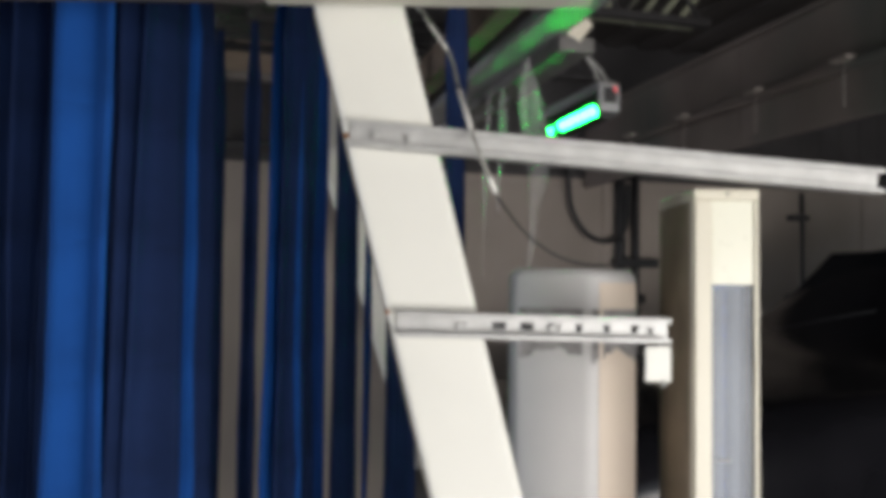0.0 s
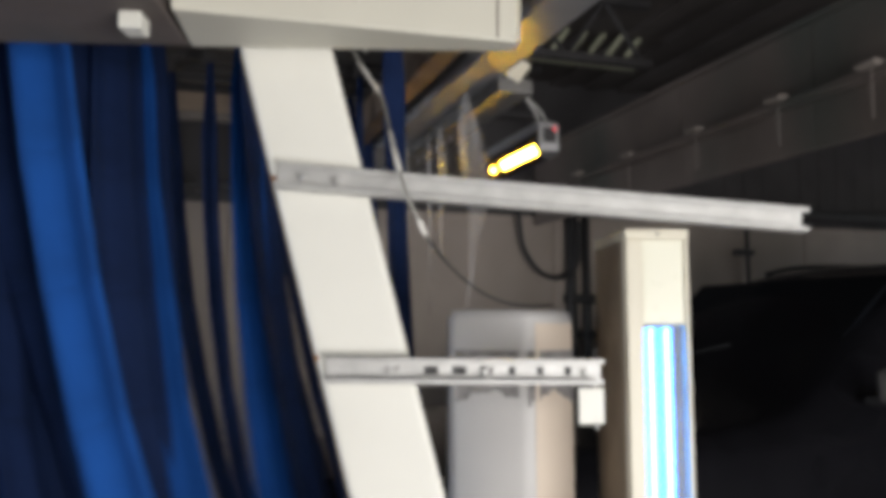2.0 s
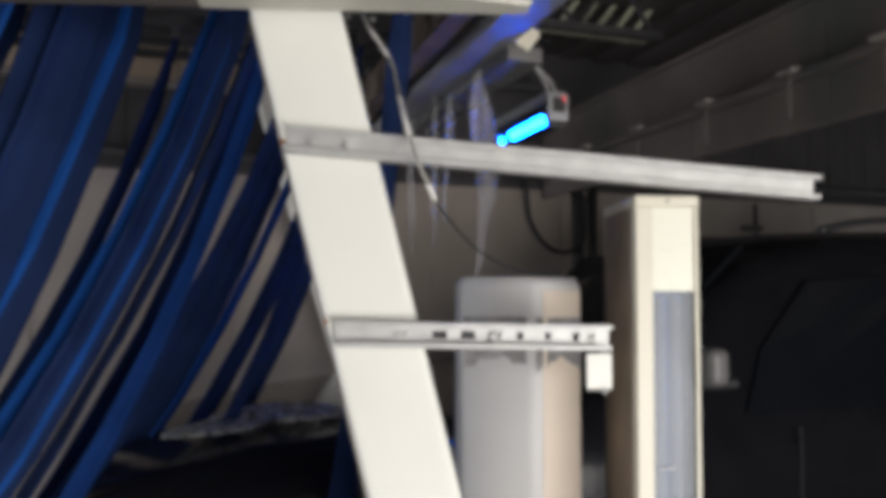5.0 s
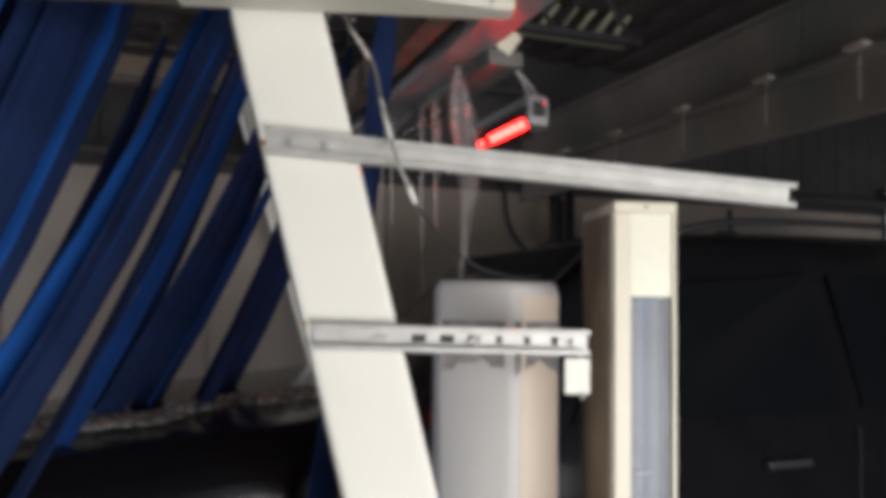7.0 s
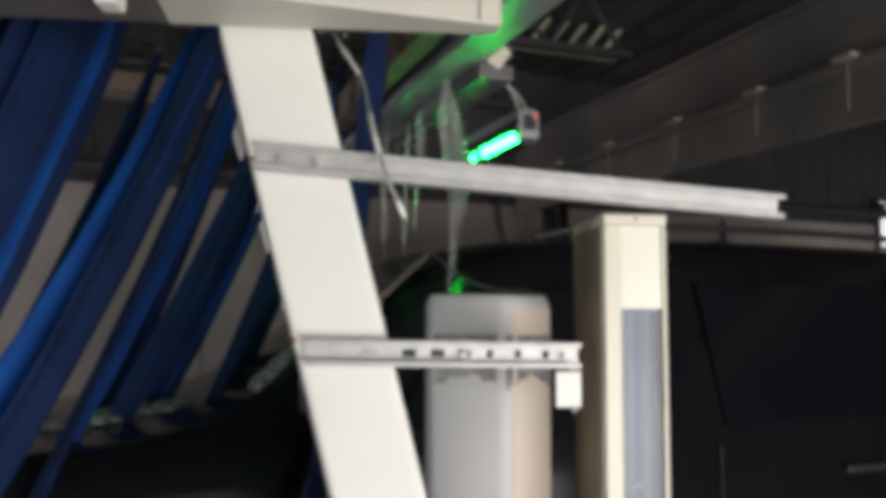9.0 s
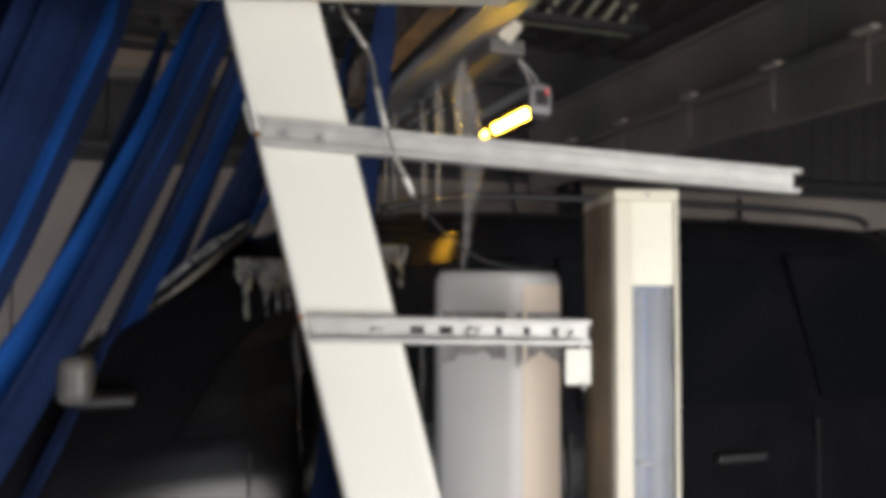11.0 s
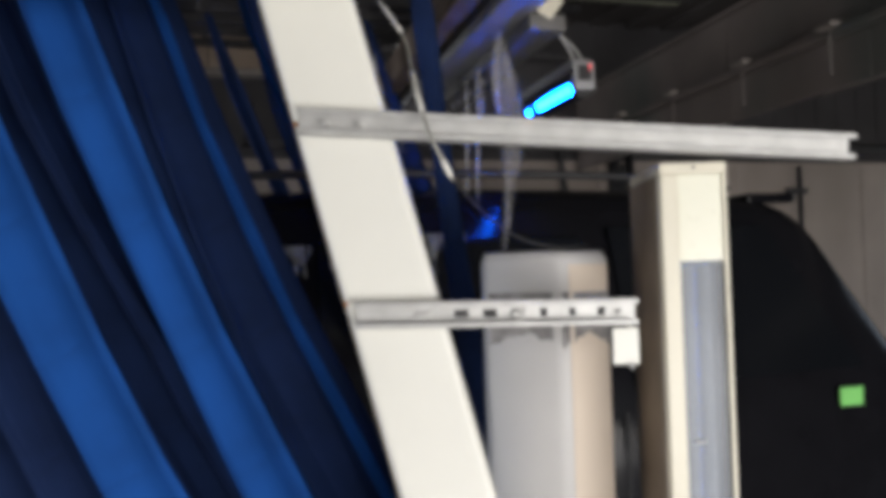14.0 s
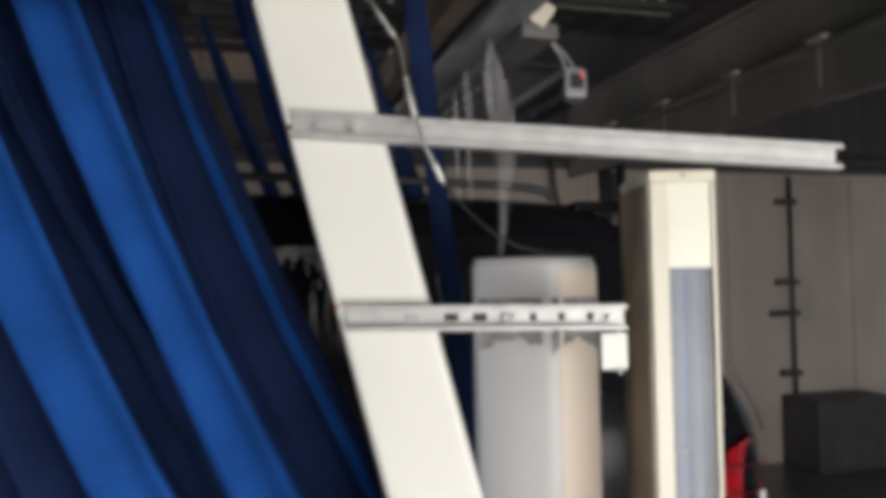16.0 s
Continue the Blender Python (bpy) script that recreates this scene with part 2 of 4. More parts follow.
# ---- the tunnel ----
def build_tunnel():
    part("floor", box(-7, -2.6, -0.15, 8.5, 5.3, 0), FLOOR, m=tun(0, 0, 0))
    tagged(bpy.data.objects["floor"], "wet dark concrete floor of the wash tunnel", "floor", kind="structure")
    ground = part("ground", box(-60, -60, -0.3, 60, 60, -0.16), FLOOR)
    tagged(ground, "dark asphalt ground outside the wash", "ground", kind="structure")
    far = part("wall_north", box(-7, 5.3, 0, 8.5, 5.42, 2.34), WALL, m=tun(0, 0, 0))
    tagged(far, "stained pale grey wall of the wash tunnel", "wall", kind="structure")
    a = -7.0
    while a < 8.4:          # the sheets of which the lower wall is made
        part("wall_sheet", box(a + 0.006, 5.285, 0.05, min(a + 1.2, 8.5) - 0.006, 5.3, 2.3, 0.004, seg=1), WALL, far)
        a += 1.2
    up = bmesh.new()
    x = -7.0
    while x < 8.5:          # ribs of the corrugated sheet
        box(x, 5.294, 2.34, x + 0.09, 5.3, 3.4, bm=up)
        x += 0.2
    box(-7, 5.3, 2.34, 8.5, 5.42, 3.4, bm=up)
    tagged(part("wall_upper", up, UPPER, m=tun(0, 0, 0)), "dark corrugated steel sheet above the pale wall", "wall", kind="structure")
    near = bmesh.new()
    box(-7, -2.6, 0, -0.3, -2.45, 3.4, bm=near)
    box(3.5, -2.6, 0, 8.5, -2.45, 3.4, bm=near)
    box(-0.3, -2.6, 3.05, 3.5, -2.45, 3.4, bm=near)
    tagged(part("wall_south", near, WALL, m=tun(0, 0, 0)), "pale grey wall with a wide open doorway", "wall", kind="structure")
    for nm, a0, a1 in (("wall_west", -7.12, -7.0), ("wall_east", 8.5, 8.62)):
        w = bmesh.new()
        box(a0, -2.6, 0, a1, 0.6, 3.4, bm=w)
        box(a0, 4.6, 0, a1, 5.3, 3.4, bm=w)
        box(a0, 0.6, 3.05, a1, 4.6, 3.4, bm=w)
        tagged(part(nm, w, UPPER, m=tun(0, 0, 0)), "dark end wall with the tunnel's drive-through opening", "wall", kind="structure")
    fb = thing("fascia_board", tun(0, 5.2, 2.92), "tan weathered fascia boards high on the far wall", "fascia")
    x = -5.0
    while x < 0.3:
        part("board", box(x + 0.004, 0, 0, x + 0.53, 0.06, 0.445, 0.004, seg=1), CEIL, fb)
        x += 0.535
    part("ledge", box(-5, -0.05, -0.05, 0.35, 0.06, -0.004, 0.004, seg=1), BEAM, fb)
    ce = bmesh.new()
    box(-7.1, -2.6, 3.4, 8.6, 5.42, 3.5, bm=ce)
    x = -7.0
    while x < 8.5:
        box(x, -2.6, 3.37, x + 0.14, 5.3, 3.4, bm=ce)
        x += 0.3
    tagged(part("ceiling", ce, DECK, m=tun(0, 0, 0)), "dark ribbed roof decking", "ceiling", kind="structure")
    # a bright window high in the far wall
    w = thing("window_1", tun(6.46, 5.27, 2.14), "small bright window high in the far wall", "window", kind="structure")
    part("pane", box(-0.3, 0, 0, 0.3, 0.006, 0.42), DAY, w)
    fr = bmesh.new()
    for q in ((-0.34, -0.02, -0.04, -0.3, 0.01, 0.46), (0.3, -0.02, -0.04, 0.34, 0.01, 0.46), (-0.3, -0.02, -0.04, 0.3, 0.01, 0), (-0.3, -0.02, 0.42, 0.3, 0.01, 0.46)):
        box(*q, bm=fr)
    part("window_frame", fr, DARKSTEEL, w)


def build_roof_steel():
    # beams across the tunnel
    for a, z, h, w in ((4.6, 2.9, 0.26, 0.16), (-3.2, 2.9, 0.26, 0.16)):
        b = thing("roof_beam", tun(a, 0, z), "dusty grey steel beam across the tunnel roof", "beam", "roof beams")
        part("web", box(-0.012, -1.5, 0, 0.012, 5.26, h), BEAM, b)
        for zz in (0, h):
            part("flange", box(-w / 2, -1.5, zz - 0.008, w / 2, 5.26, zz + 0.008), BEAM, b)
        for c in (1.2, 2.4, 3.6, 4.8):
            part("hanger_rod", rod((0, c, h), (0, c, 3.38 - z), 0.006, sides=8), DARKSTEEL, b)
    # a deep sheet-metal bulkhead across the roof, with a rail and small fittings
    d = thing("roof_bulkhead", tun(2.43, 0, 0), "dusty brown sheet-metal bulkhead across the tunnel roof", "bulkhead")
    c = -1.2
    while c < 5.2:
        part("sheet", box(0, c + 0.003, 2.26, 0.02, min(c + 0.92, 5.26) - 0.003, 2.80, 0.003, seg=1), BULK, d)
        c += 0.92
    part("top_flange", box(-0.03, -1.2, 2.80, 0.08, 5.26, 2.825, 0.003, seg=1), BULK, d)
    part("rail", box(-0.07, -1.2, 2.46, -0.002, 5.26, 2.50, 0.006), BULK, d, "dusty cable rail")
    for c in (1.6, 2.13, 2.61, 3.18, 3.8, 4.4):
        f = part("fitting", box(-0.11, c - 0.05, 2.490, -0.04, c + 0.05, 2.512, 0.008), BEAM, d, "small dusty fitting on the rail")
        part("drop", rod((-0.075, c, 2.30), (-0.075, c, 2.487), 0.005, sides=6), BULK, f)
    # slanting pale slats seen through the joist
    v = thing("roof_louvre", tun(2.25, 4.2, 3.19), "pale olive slats of a roof louvre behind the joist", "louvre")
    for k in range(6):
        part("slat", box(-0.015, -0.02, 0, 0.015, 0.02, 0.24, 0.003, seg=1), SLAT, v, m=pose(-0.34 + 0.13 * k, 0, 0, 0, 38, 0))
    part("sill", box(-0.42, -0.025, -0.03, 0.42, 0.025, -0.004, 0.003, seg=1), SLAT, v)
    # pipes along the ceiling at the far side
    for a, c, z, r in ((0, 5.1, 2.42, 0.035),):
        p = thing("ceiling_pipe", tun(a, c, z), "dark pipe under the roof along the far wall", "pipe")
        part("pipe", rod((-6.9, 0, 0), (8.4, 0, 0), r, sides=16), DARKSTEEL, p, smooth=True)
        for x in range(-6, 9, 2):
            part("clamp", box(x - 0.02, -r - 0.01, -r - 0.01, x + 0.02, r + 0.01, r + 0.06), DARKSTEEL, p)
    # open lattice joist
    for a0, c0 in ((1.0, 3.6), (0.9, 4.8)):
        j = thing("roof_joist", tun(a0, c0, 2.97), "dark open lattice steel joist under the roof", "joist", "roof joists")
        for zz in (0, 0.34):
            part("chord", box(-2.6, -0.03, zz - 0.02, 1.38, 0.03, zz + 0.02), DARKSTEEL, j)
        x = -2.5
        up = False
        while x < 1.2:
            part("diagonal", rod((x, 0, 0.34 if up else 0.0), (x + 0.24, 0, 0.0 if up else 0.34), 0.014, sides=6), DARKSTEEL, j)
            x += 0.24
            up = not up
    # wall conduits with clamps
    for a in (4.37,):
        p = thing("wall_conduit", tun(a, 5.24, 0), "dark vertical conduit clamped to the pale wall", "conduit")
        part("pipe", rod((0, 0, 0.1), (0, 0, 2.3), 0.018, sides=10), DARKSTEEL, p, smooth=True)
        for z, w in ((2.1, 0.12), (1.45, 0.14), (1.2, 0.2), (0.72, 0.12)):
            part("clamp", box(-w, -0.03, z - 0.025, 0.05, 0.04, z + 0.025, 0.006), DARKSTEEL, p)
    bx = thing("wall_cabinet", tun(4.65, 5.05, 0), "dark low equipment cabinet against the wall", "cabinet")
    part("body", box(-0.4, -0.2, 0, 0.35, 0.22, 0.55, 0.015), DARKSTEEL, bx)
    part("door", box(-0.37, -0.215, 0.04, 0.32, -0.2, 0.51, 0.006), DARKSTEEL, bx)


build_tunnel()
build_roof_steel()


# ---- the near steel frame ----
def build_column():
    col = thing("leaning_column", pose(0, 1.30, 0), "leaning white painted square steel column with rust spots and a shaded edge", "column")
    slope = (-0.087 + 0.305) / (1.172 - 2.025)
    xl = lambda z: -0.305 + slope * (z - 2.025)
    w = 0.161
    outline = [(xl(0), 0), (xl(0) + w, 0), (xl(2.10) + w, 2.10), (xl(2.10), 2.10)]
    bm = prism(outline, 0.15)
    bmesh.ops.bevel(bm, geom=[e for e in bm.edges if abs(e.verts[0].co.z - e.verts[1].co.z) > 1], offset=0.012, segments=4, affect="EDGES", profile=0.5)
    part("shaft", bm, WHITE, col, smooth=False)
    part("base_plate", box(xl(0) - 0.06, -0.05, 0, xl(0) + w + 0.06, 0.2, 0.015, 0.004), WHITE, col)
    # rust spots, and a dark strip that paints shade along the arris
    part("shade_strip", prism([(xl(0.02) - 0.004, 0.02), (xl(0.02) - 0.0005, 0.02), (xl(2.03) - 0.0005, 2.03), (xl(2.03) - 0.004, 2.03)], 0.126, start=0.014), WHITE_EDGE, col, "dark strip of painted shade down the column's side")
    for x, z, r in ((xl(1.806) + 0.004, 1.806, 0.005), (xl(1.50) + 0.003, 1.497, 0.004)):
        part("rust_spot", rod((x, -0.0015, z), (x, 0.0, z), r, sides=9), RUST, col, "small orange rust spot")
    # the second leg of the frame, over on the far side
    leg = thing("far_column", tun(1.17, 4.9, 0), "leaning white steel column on the tunnel's far side", "column")
    sl = -0.31
    part("shaft", prism([(0, 0), (0.2, 0), (0.2 + sl * 2.9, 2.9), (sl * 2.9, 2.9)], 0.18), WHITE, leg)
    part("base_plate", box(-0.08, -0.05, 0, 0.28, 0.23, 0.015), WHITE, leg)


def build_top_beam():
    b = thing("top_beam", pose(0.173, 1.235, 2.032), "cream painted tapering box beam across the column's head", "beam")
    u = Vector((-math.cos(radians(12)), -math.sin(radians(12))))
    k = 0.56
    bm = prism([(0, 0), (u.x * k, u.y * k), (-k, 0.05), (0, 0.05)], 0.22, "Z")
    bmesh.ops.bevel(bm, geom=bm.edges[:], offset=0.004, segments=2, affect="EDGES", profile=0.5)
    part("body", bm, BEAM_PAINT, b)
    part("end_plate", box(0.0, 0.002, 0.002, 0.006, 0.048, 0.218, 0.001, seg=1), CREAM, b)
    part("bracket", box(-0.63, -0.105, -0.026, -0.595, -0.06, 0.002, 0.004), WHITE, b)
    part("seam", box(-0.036, -0.0105, 0.004, -0.033, -0.004, 0.216), WHITE_EDGE, b, "thin dark seam near the beam's end")
    part("gusset", box(-0.46, 0.05, 0.10, -0.32, 0.20, 0.20, 0.004), WHITE, b)
    # added dark box for the beam's shaded far end; it also shades the strips
    part("shaded_beam_end", box(-1.9, -0.18, 0.002, -0.562, 0.05, 0.30, 0.004), BULK, b, "dark brown stand-in for the beam's shaded far end")


def channel(name, length, m, slots, label):
    """A slotted strut channel, its open side to the front; x along it."""
    s = thing(name, m, label, "strut channel", "strut channels")
    h, d, t = 0.0435, 0.030, 0.003
    bm = bmesh.new()
    edge = 0.0150
    if slots:
        box(0, d - t, 0, length, d, edge, bm=bm)
        box(0, d - t, h - edge, length, d, h, bm=bm)
        x = 0.0
        for x0, x1 in slots:
            box(x, d - t, edge, x0, d, h - edge, bm=bm)
            x = x1
        box(x, d - t, edge, length, d, h - edge, bm=bm)
    else:
        box(0, d - t, 0, length, d, h, bm=bm)
    part("web", bm, GALV, s)
    # added black backing, so that the slots look dark inside
    if slots:
        part("slot_shade", box(slots[0][0] - 0.01, d + 0.0005, 0.008, length - 0.01, d + 0.004, h - 0.008), BLACK, s, "dark strip added behind the slots as their shade")
    for z0 in (0, h - t):
        part("flange", box(0, 0, z0, length, d - t, z0 + t, 0.0008, seg=1), GALV, s)
    part("lip", box(0, 0, t, length, 0.003, 0.0085, 0.0008, seg=1), GALV, s)
    part("lip", box(0, 0, h - 0.0085, length, 0.003, h - t, 0.0008, seg=1), GALV, s)
    return s


def build_struts():
    ru = channel("strut_channel", 0.945, pose(-0.238, 1.263, 1.7845, 0, 4.15, 2.0), [], "long pale galvanised strut channel bolted across the column")
    for x in (0.045, 0.105):
        part("bolt", rod((x, 0.012, 0.022), (x, 0.028, 0.022), 0.006, sides=6), GALV, ru)
    n = []
    x = 0.165
    while x < 0.44:
        n.append((x, x + 0.024 if x < 0.25 else x + 0.011))
        x += 0.0485
    rl = channel("strut_channel", 0.470, pose(-0.150, 1.263, 1.4560, 0, 0.75, 0.6), n, "short slotted galvanised strut channel with punched holes")
    for x in (0.11, 0.122, 0.268, 0.285, 0.42, 0.445):
        part("bolt", rod((x, 0.014, 0.020), (x, 0.027, 0.020), 0.0055, sides=6), GALV, rl)
    part("nut_clip", box(0.266, 0.012, 0.007, 0.279, 0.024, 0.014, 0.002), GALV, rl)
    e = thing("angle_bracket", pose(0.274, 1.262, 1.386), "small white angle bracket under the short channel", "bracket")
    part("leaf", box(0, 0, 0, 0.043, 0.004, 0.060, 0.001, seg=1), WHITE, e)
    part("leaf", box(0.039, 0.004, 0, 0.043, 0.06, 0.060, 0.001, seg=1), WHITE, e)
    part("bolt", rod((0.030, -0.002, -0.008), (0.030, -0.002, 0.004), 0.003, sides=6), GALV, e)


TUBES = []


def lit_tube(parent):
    """A tube about its own axis: grey glass round the back, a blue strip with a white-hot core down the front."""
    r, n = 0.0128, 36
    bm = bmesh.new()
    ring = [[bm.verts.new((r * math.sin(2 * math.pi * k / n), -r * math.cos(2 * math.pi * k / n), z)) for k in range(n)] for z in (0.4, 1.545)]
    for k in range(n):
        f = bm.faces.new((ring[0][k], ring[0][(k + 1) % n], ring[1][(k + 1) % n], ring[1][k]))
        away = min(k + 0.5, n - k - 0.5) * 360 / n
        f.material_index = 2 if away < 22 else 1 if away < 74 else 0
    bm.faces.new(ring[0])
    bm.faces.new(ring[1])
    ob = part("tube", bm, TUBE, parent, "glass tube with a blue glow", smooth=True)
    ob.data.materials.append(TUBE_BLUE)
    ob.data.materials.append(TUBE_CORE)
    return ob


def build_post():
    p = thing("light_post", pose(0.38, 1.33, 0), "cream enamelled light post with blue tubes behind a glass front", "light post")
    W, D, H = 0.115, 0.22, 1.724
    # body round a recess that is open to the front
    bm = bmesh.new()
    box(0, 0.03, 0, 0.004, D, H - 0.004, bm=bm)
    part("side_panel", bm, TAN, p, "tan side of the post")
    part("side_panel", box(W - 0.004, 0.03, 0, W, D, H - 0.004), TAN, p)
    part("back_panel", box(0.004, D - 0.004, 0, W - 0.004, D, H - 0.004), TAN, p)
    part("frame_stile", box(0, 0, 0, 0.031, 0.03, H - 0.020, 0.003), CREAM, p)
    part("frame_stile", box(W - 0.008, 0, 0, W, 0.03, H - 0.020, 0.002), CREAM, p)
    part("cap", box(-0.001, -0.001, H - 0.02, W + 0.001, D, H, 0.003), CREAM, p)
    part("screw", rod((0.058, -0.003, H - 0.009), (0.058, 0.0, H - 0.009), 0.0028, sides=8), DARKSTEEL, p)
    part("cover", box(0.031, 0.004, 1.552, W - 0.008, 0.03, H - 0.02, 0.002), PANEL, p, "glossy cream cover plate")
    part("reflector", box(0.031, 0.046, 0.3, W - 0.008, 0.050, 1.552), RECESS, p)
    for x in (0.0475, 0.0765):
        # an added trough hides the lit side when turned away, open to the front
        arc = [math.pi * k / 12 for k in range(13)]
        rim = [(x + r * math.cos(q), 0.030 + r * math.sin(q)) for r, run_ in ((0.0136, arc), (0.0144, arc[::-1])) for q in run_]
        part("trough", prism(rim, 1.147, "Z", 0.4), RECESS, p)
        TUBES.append((lit_tube(p), x))
    part("clip", box(0.042, 0.004, 1.237, 0.066, 0.008, 1.240, 0.001, seg=1), GALV, p)
    part("front_glass", box(0.031, 0.0085, 0.3, W - 0.008, 0.0105, 1.552), FROST, p, "frosted grey glass")
    part("lower_panel", box(0.031, 0.006, 0, W - 0.008, 0.03, 0.3, 0.002), CREAM, p)


def build_box():
    b = thing("plastic_housing", pose(0, 0, 0), "tall grey plastic housing with a rounded top and a darker band", "housing")
    outline = [(0.080, 1.56), (0.086, 1.525), (0.205, 1.468), (0.222, 1.462), (0.240, 1.466), (0.316, 1.50), (0.322, 1.56), (0.322, 1.70), (0.080, 1.70)]
    bm = prism(outline, 1.58, "Z")
    top = [e for e in bm.edges if e.verts[0].co.z > 1.5 and e.verts[1].co.z > 1.5]
    bmesh.ops.bevel(bm, geom=top, offset=0.022, segments=4, affect="EDGES", profile=0.5)
    part("body", bm, PLASTIC, b, smooth=True)
    # thin plate that paints warm light on the face that is turned away
    n = Vector((0.316 - 0.240, 1.50 - 1.466, 0)).normalized()
    o = Vector((n.y, -n.x, 0))
    p0, p1 = Vector((0.236, 1.4645, 0)) + o * 0.002, Vector((0.316, 1.50, 0)) + o * 0.002
    pl = bmesh.new()
    v = [pl.verts.new((*(p + o * k).xy, z)) for z in (0.02, 1.553) for p in (p0, p1) for k in (0, -0.0015)]
    bmesh.ops.convex_hull(pl, input=v)
    part("warm_lit_face", pl, PLASTIC_WARM, b, "housing face coloured as if lit by warm light")
    # thin grey band with a ragged lower edge, on both faces
    rng = random.Random(4)
    for (x0, y0), (x1, y1), drop in (((0.0862, 1.525), (0.205, 1.468), 0.04), ((0.222, 1.462), (0.3165, 1.4995), 0.045)):
        n = Vector((x1 - x0, y1 - y0, 0)).normalized()
        o = Vector((n.y, -n.x, 0)) * 0.0045
        bm = bmesh.new()
        last = None
        for k in range(25):
            s = k / 24
            hz = 1.438 - drop * (0.35 + 0.65 * abs(s - 0.55) * 1.6) + rng.uniform(-0.006, 0.005)
            x, y = x0 + (x1 - x0) * s + o.x, y0 + (y1 - y0) * s + o.y
            cur = [bm.verts.new((x, y, 1.50)), bm.verts.new((x, y, hz)), bm.verts.new((x - o.x * 0.4, y - o.y * 0.4, hz)), bm.verts.new((x - o.x * 0.4, y - o.y * 0.4, 1.50))]
            if last:
                for i in range(4):
                    bm.faces.new((last[i], cur[i], cur[(i + 1) % 4], last[(i + 1) % 4]))
            last = cur
        part("ragged_band", bm, GREY_BAND, b, "thin grey band with a ragged lower edge")


def build_cables():
    c = thing("hanging_cable", pose(0, 0, 0), "grey cable with pale worn sleeves hanging over the channel", "cable")
    pts = [(-0.135, 1.52, 2.15), (-0.115, 1.5, 2.092), (-0.065, 1.45, 2.0), (-0.046, 1.36, 1.905), (-0.034, 1.27, 1.84), (-0.015, 1.235, 1.769), (0.004, 1.235, 1.727), (0.020, 1.28, 1.70), (0.081, 1.4, 1.647), (0.147, 1.45, 1.605), (0.218, 1.49, 1.588), (0.284, 1.52, 1.59)]
    part("core", tube(pts[:8], 0.0034), WIRE, c, smooth=True)
    part("tail", tube(pts[7:], 0.0024), BLACK, c, "thin black end of the cable", smooth=True)
    part("sleeve", tube([(-0.046, 1.36, 1.905), (-0.034, 1.27, 1.84), (-0.022, 1.245, 1.79)], 0.0046), WIRE_LIGHT, c, "pale sleeve", smooth=True)
    part("sleeve", tube([(0.004, 1.235, 1.727), (0.016, 1.26, 1.705)], 0.0046), WIRE_LIGHT, c, "pale sleeve", smooth=True)
    part("sleeve", tube([(-0.112, 1.5, 2.085), (-0.07, 1.455, 2.01)], 0.0042), WIRE_LIGHT, c, "pale sleeve", smooth=True)
    k = thing("cable_loop", tun(0, 5.2, 0), "thick black cable hanging in a loop on the far wall", "cable")
    part("cable", tube([(2.28, 0, 2.4), (2.31, 0, 2.11), (2.42, -0.02, 1.92), (2.58, -0.03, 1.86), (2.72, -0.02, 1.93), (2.77, 0, 2.05), (2.78, 0, 2.3)], 0.018), BLACK, k, smooth=True)
    pp = thing("black_pipes", tun(2.72, 5.22, 0), "pair of black vertical pipes clamped to the far wall", "pipe")
    for x, r in ((0, 0.042), (0.13, 0.03)):
        part("pipe", rod((x, 0, 0), (x, 0, 2.9), r), BLACK, pp, smooth=True)
    part("clamp", box(-0.05, -0.06, 1.67, 0.30, 0.05, 1.74, 0.01), BLACK, pp)
    part("clamp", box(0.08, -0.05, 1.40, 0.19, 0.05, 1.47, 0.01), BLACK, pp)


build_column()
build_top_beam()
build_struts()
build_post()
build_box()
build_cables()


# ---- the foam arch with its light bar ----
DRUM = []


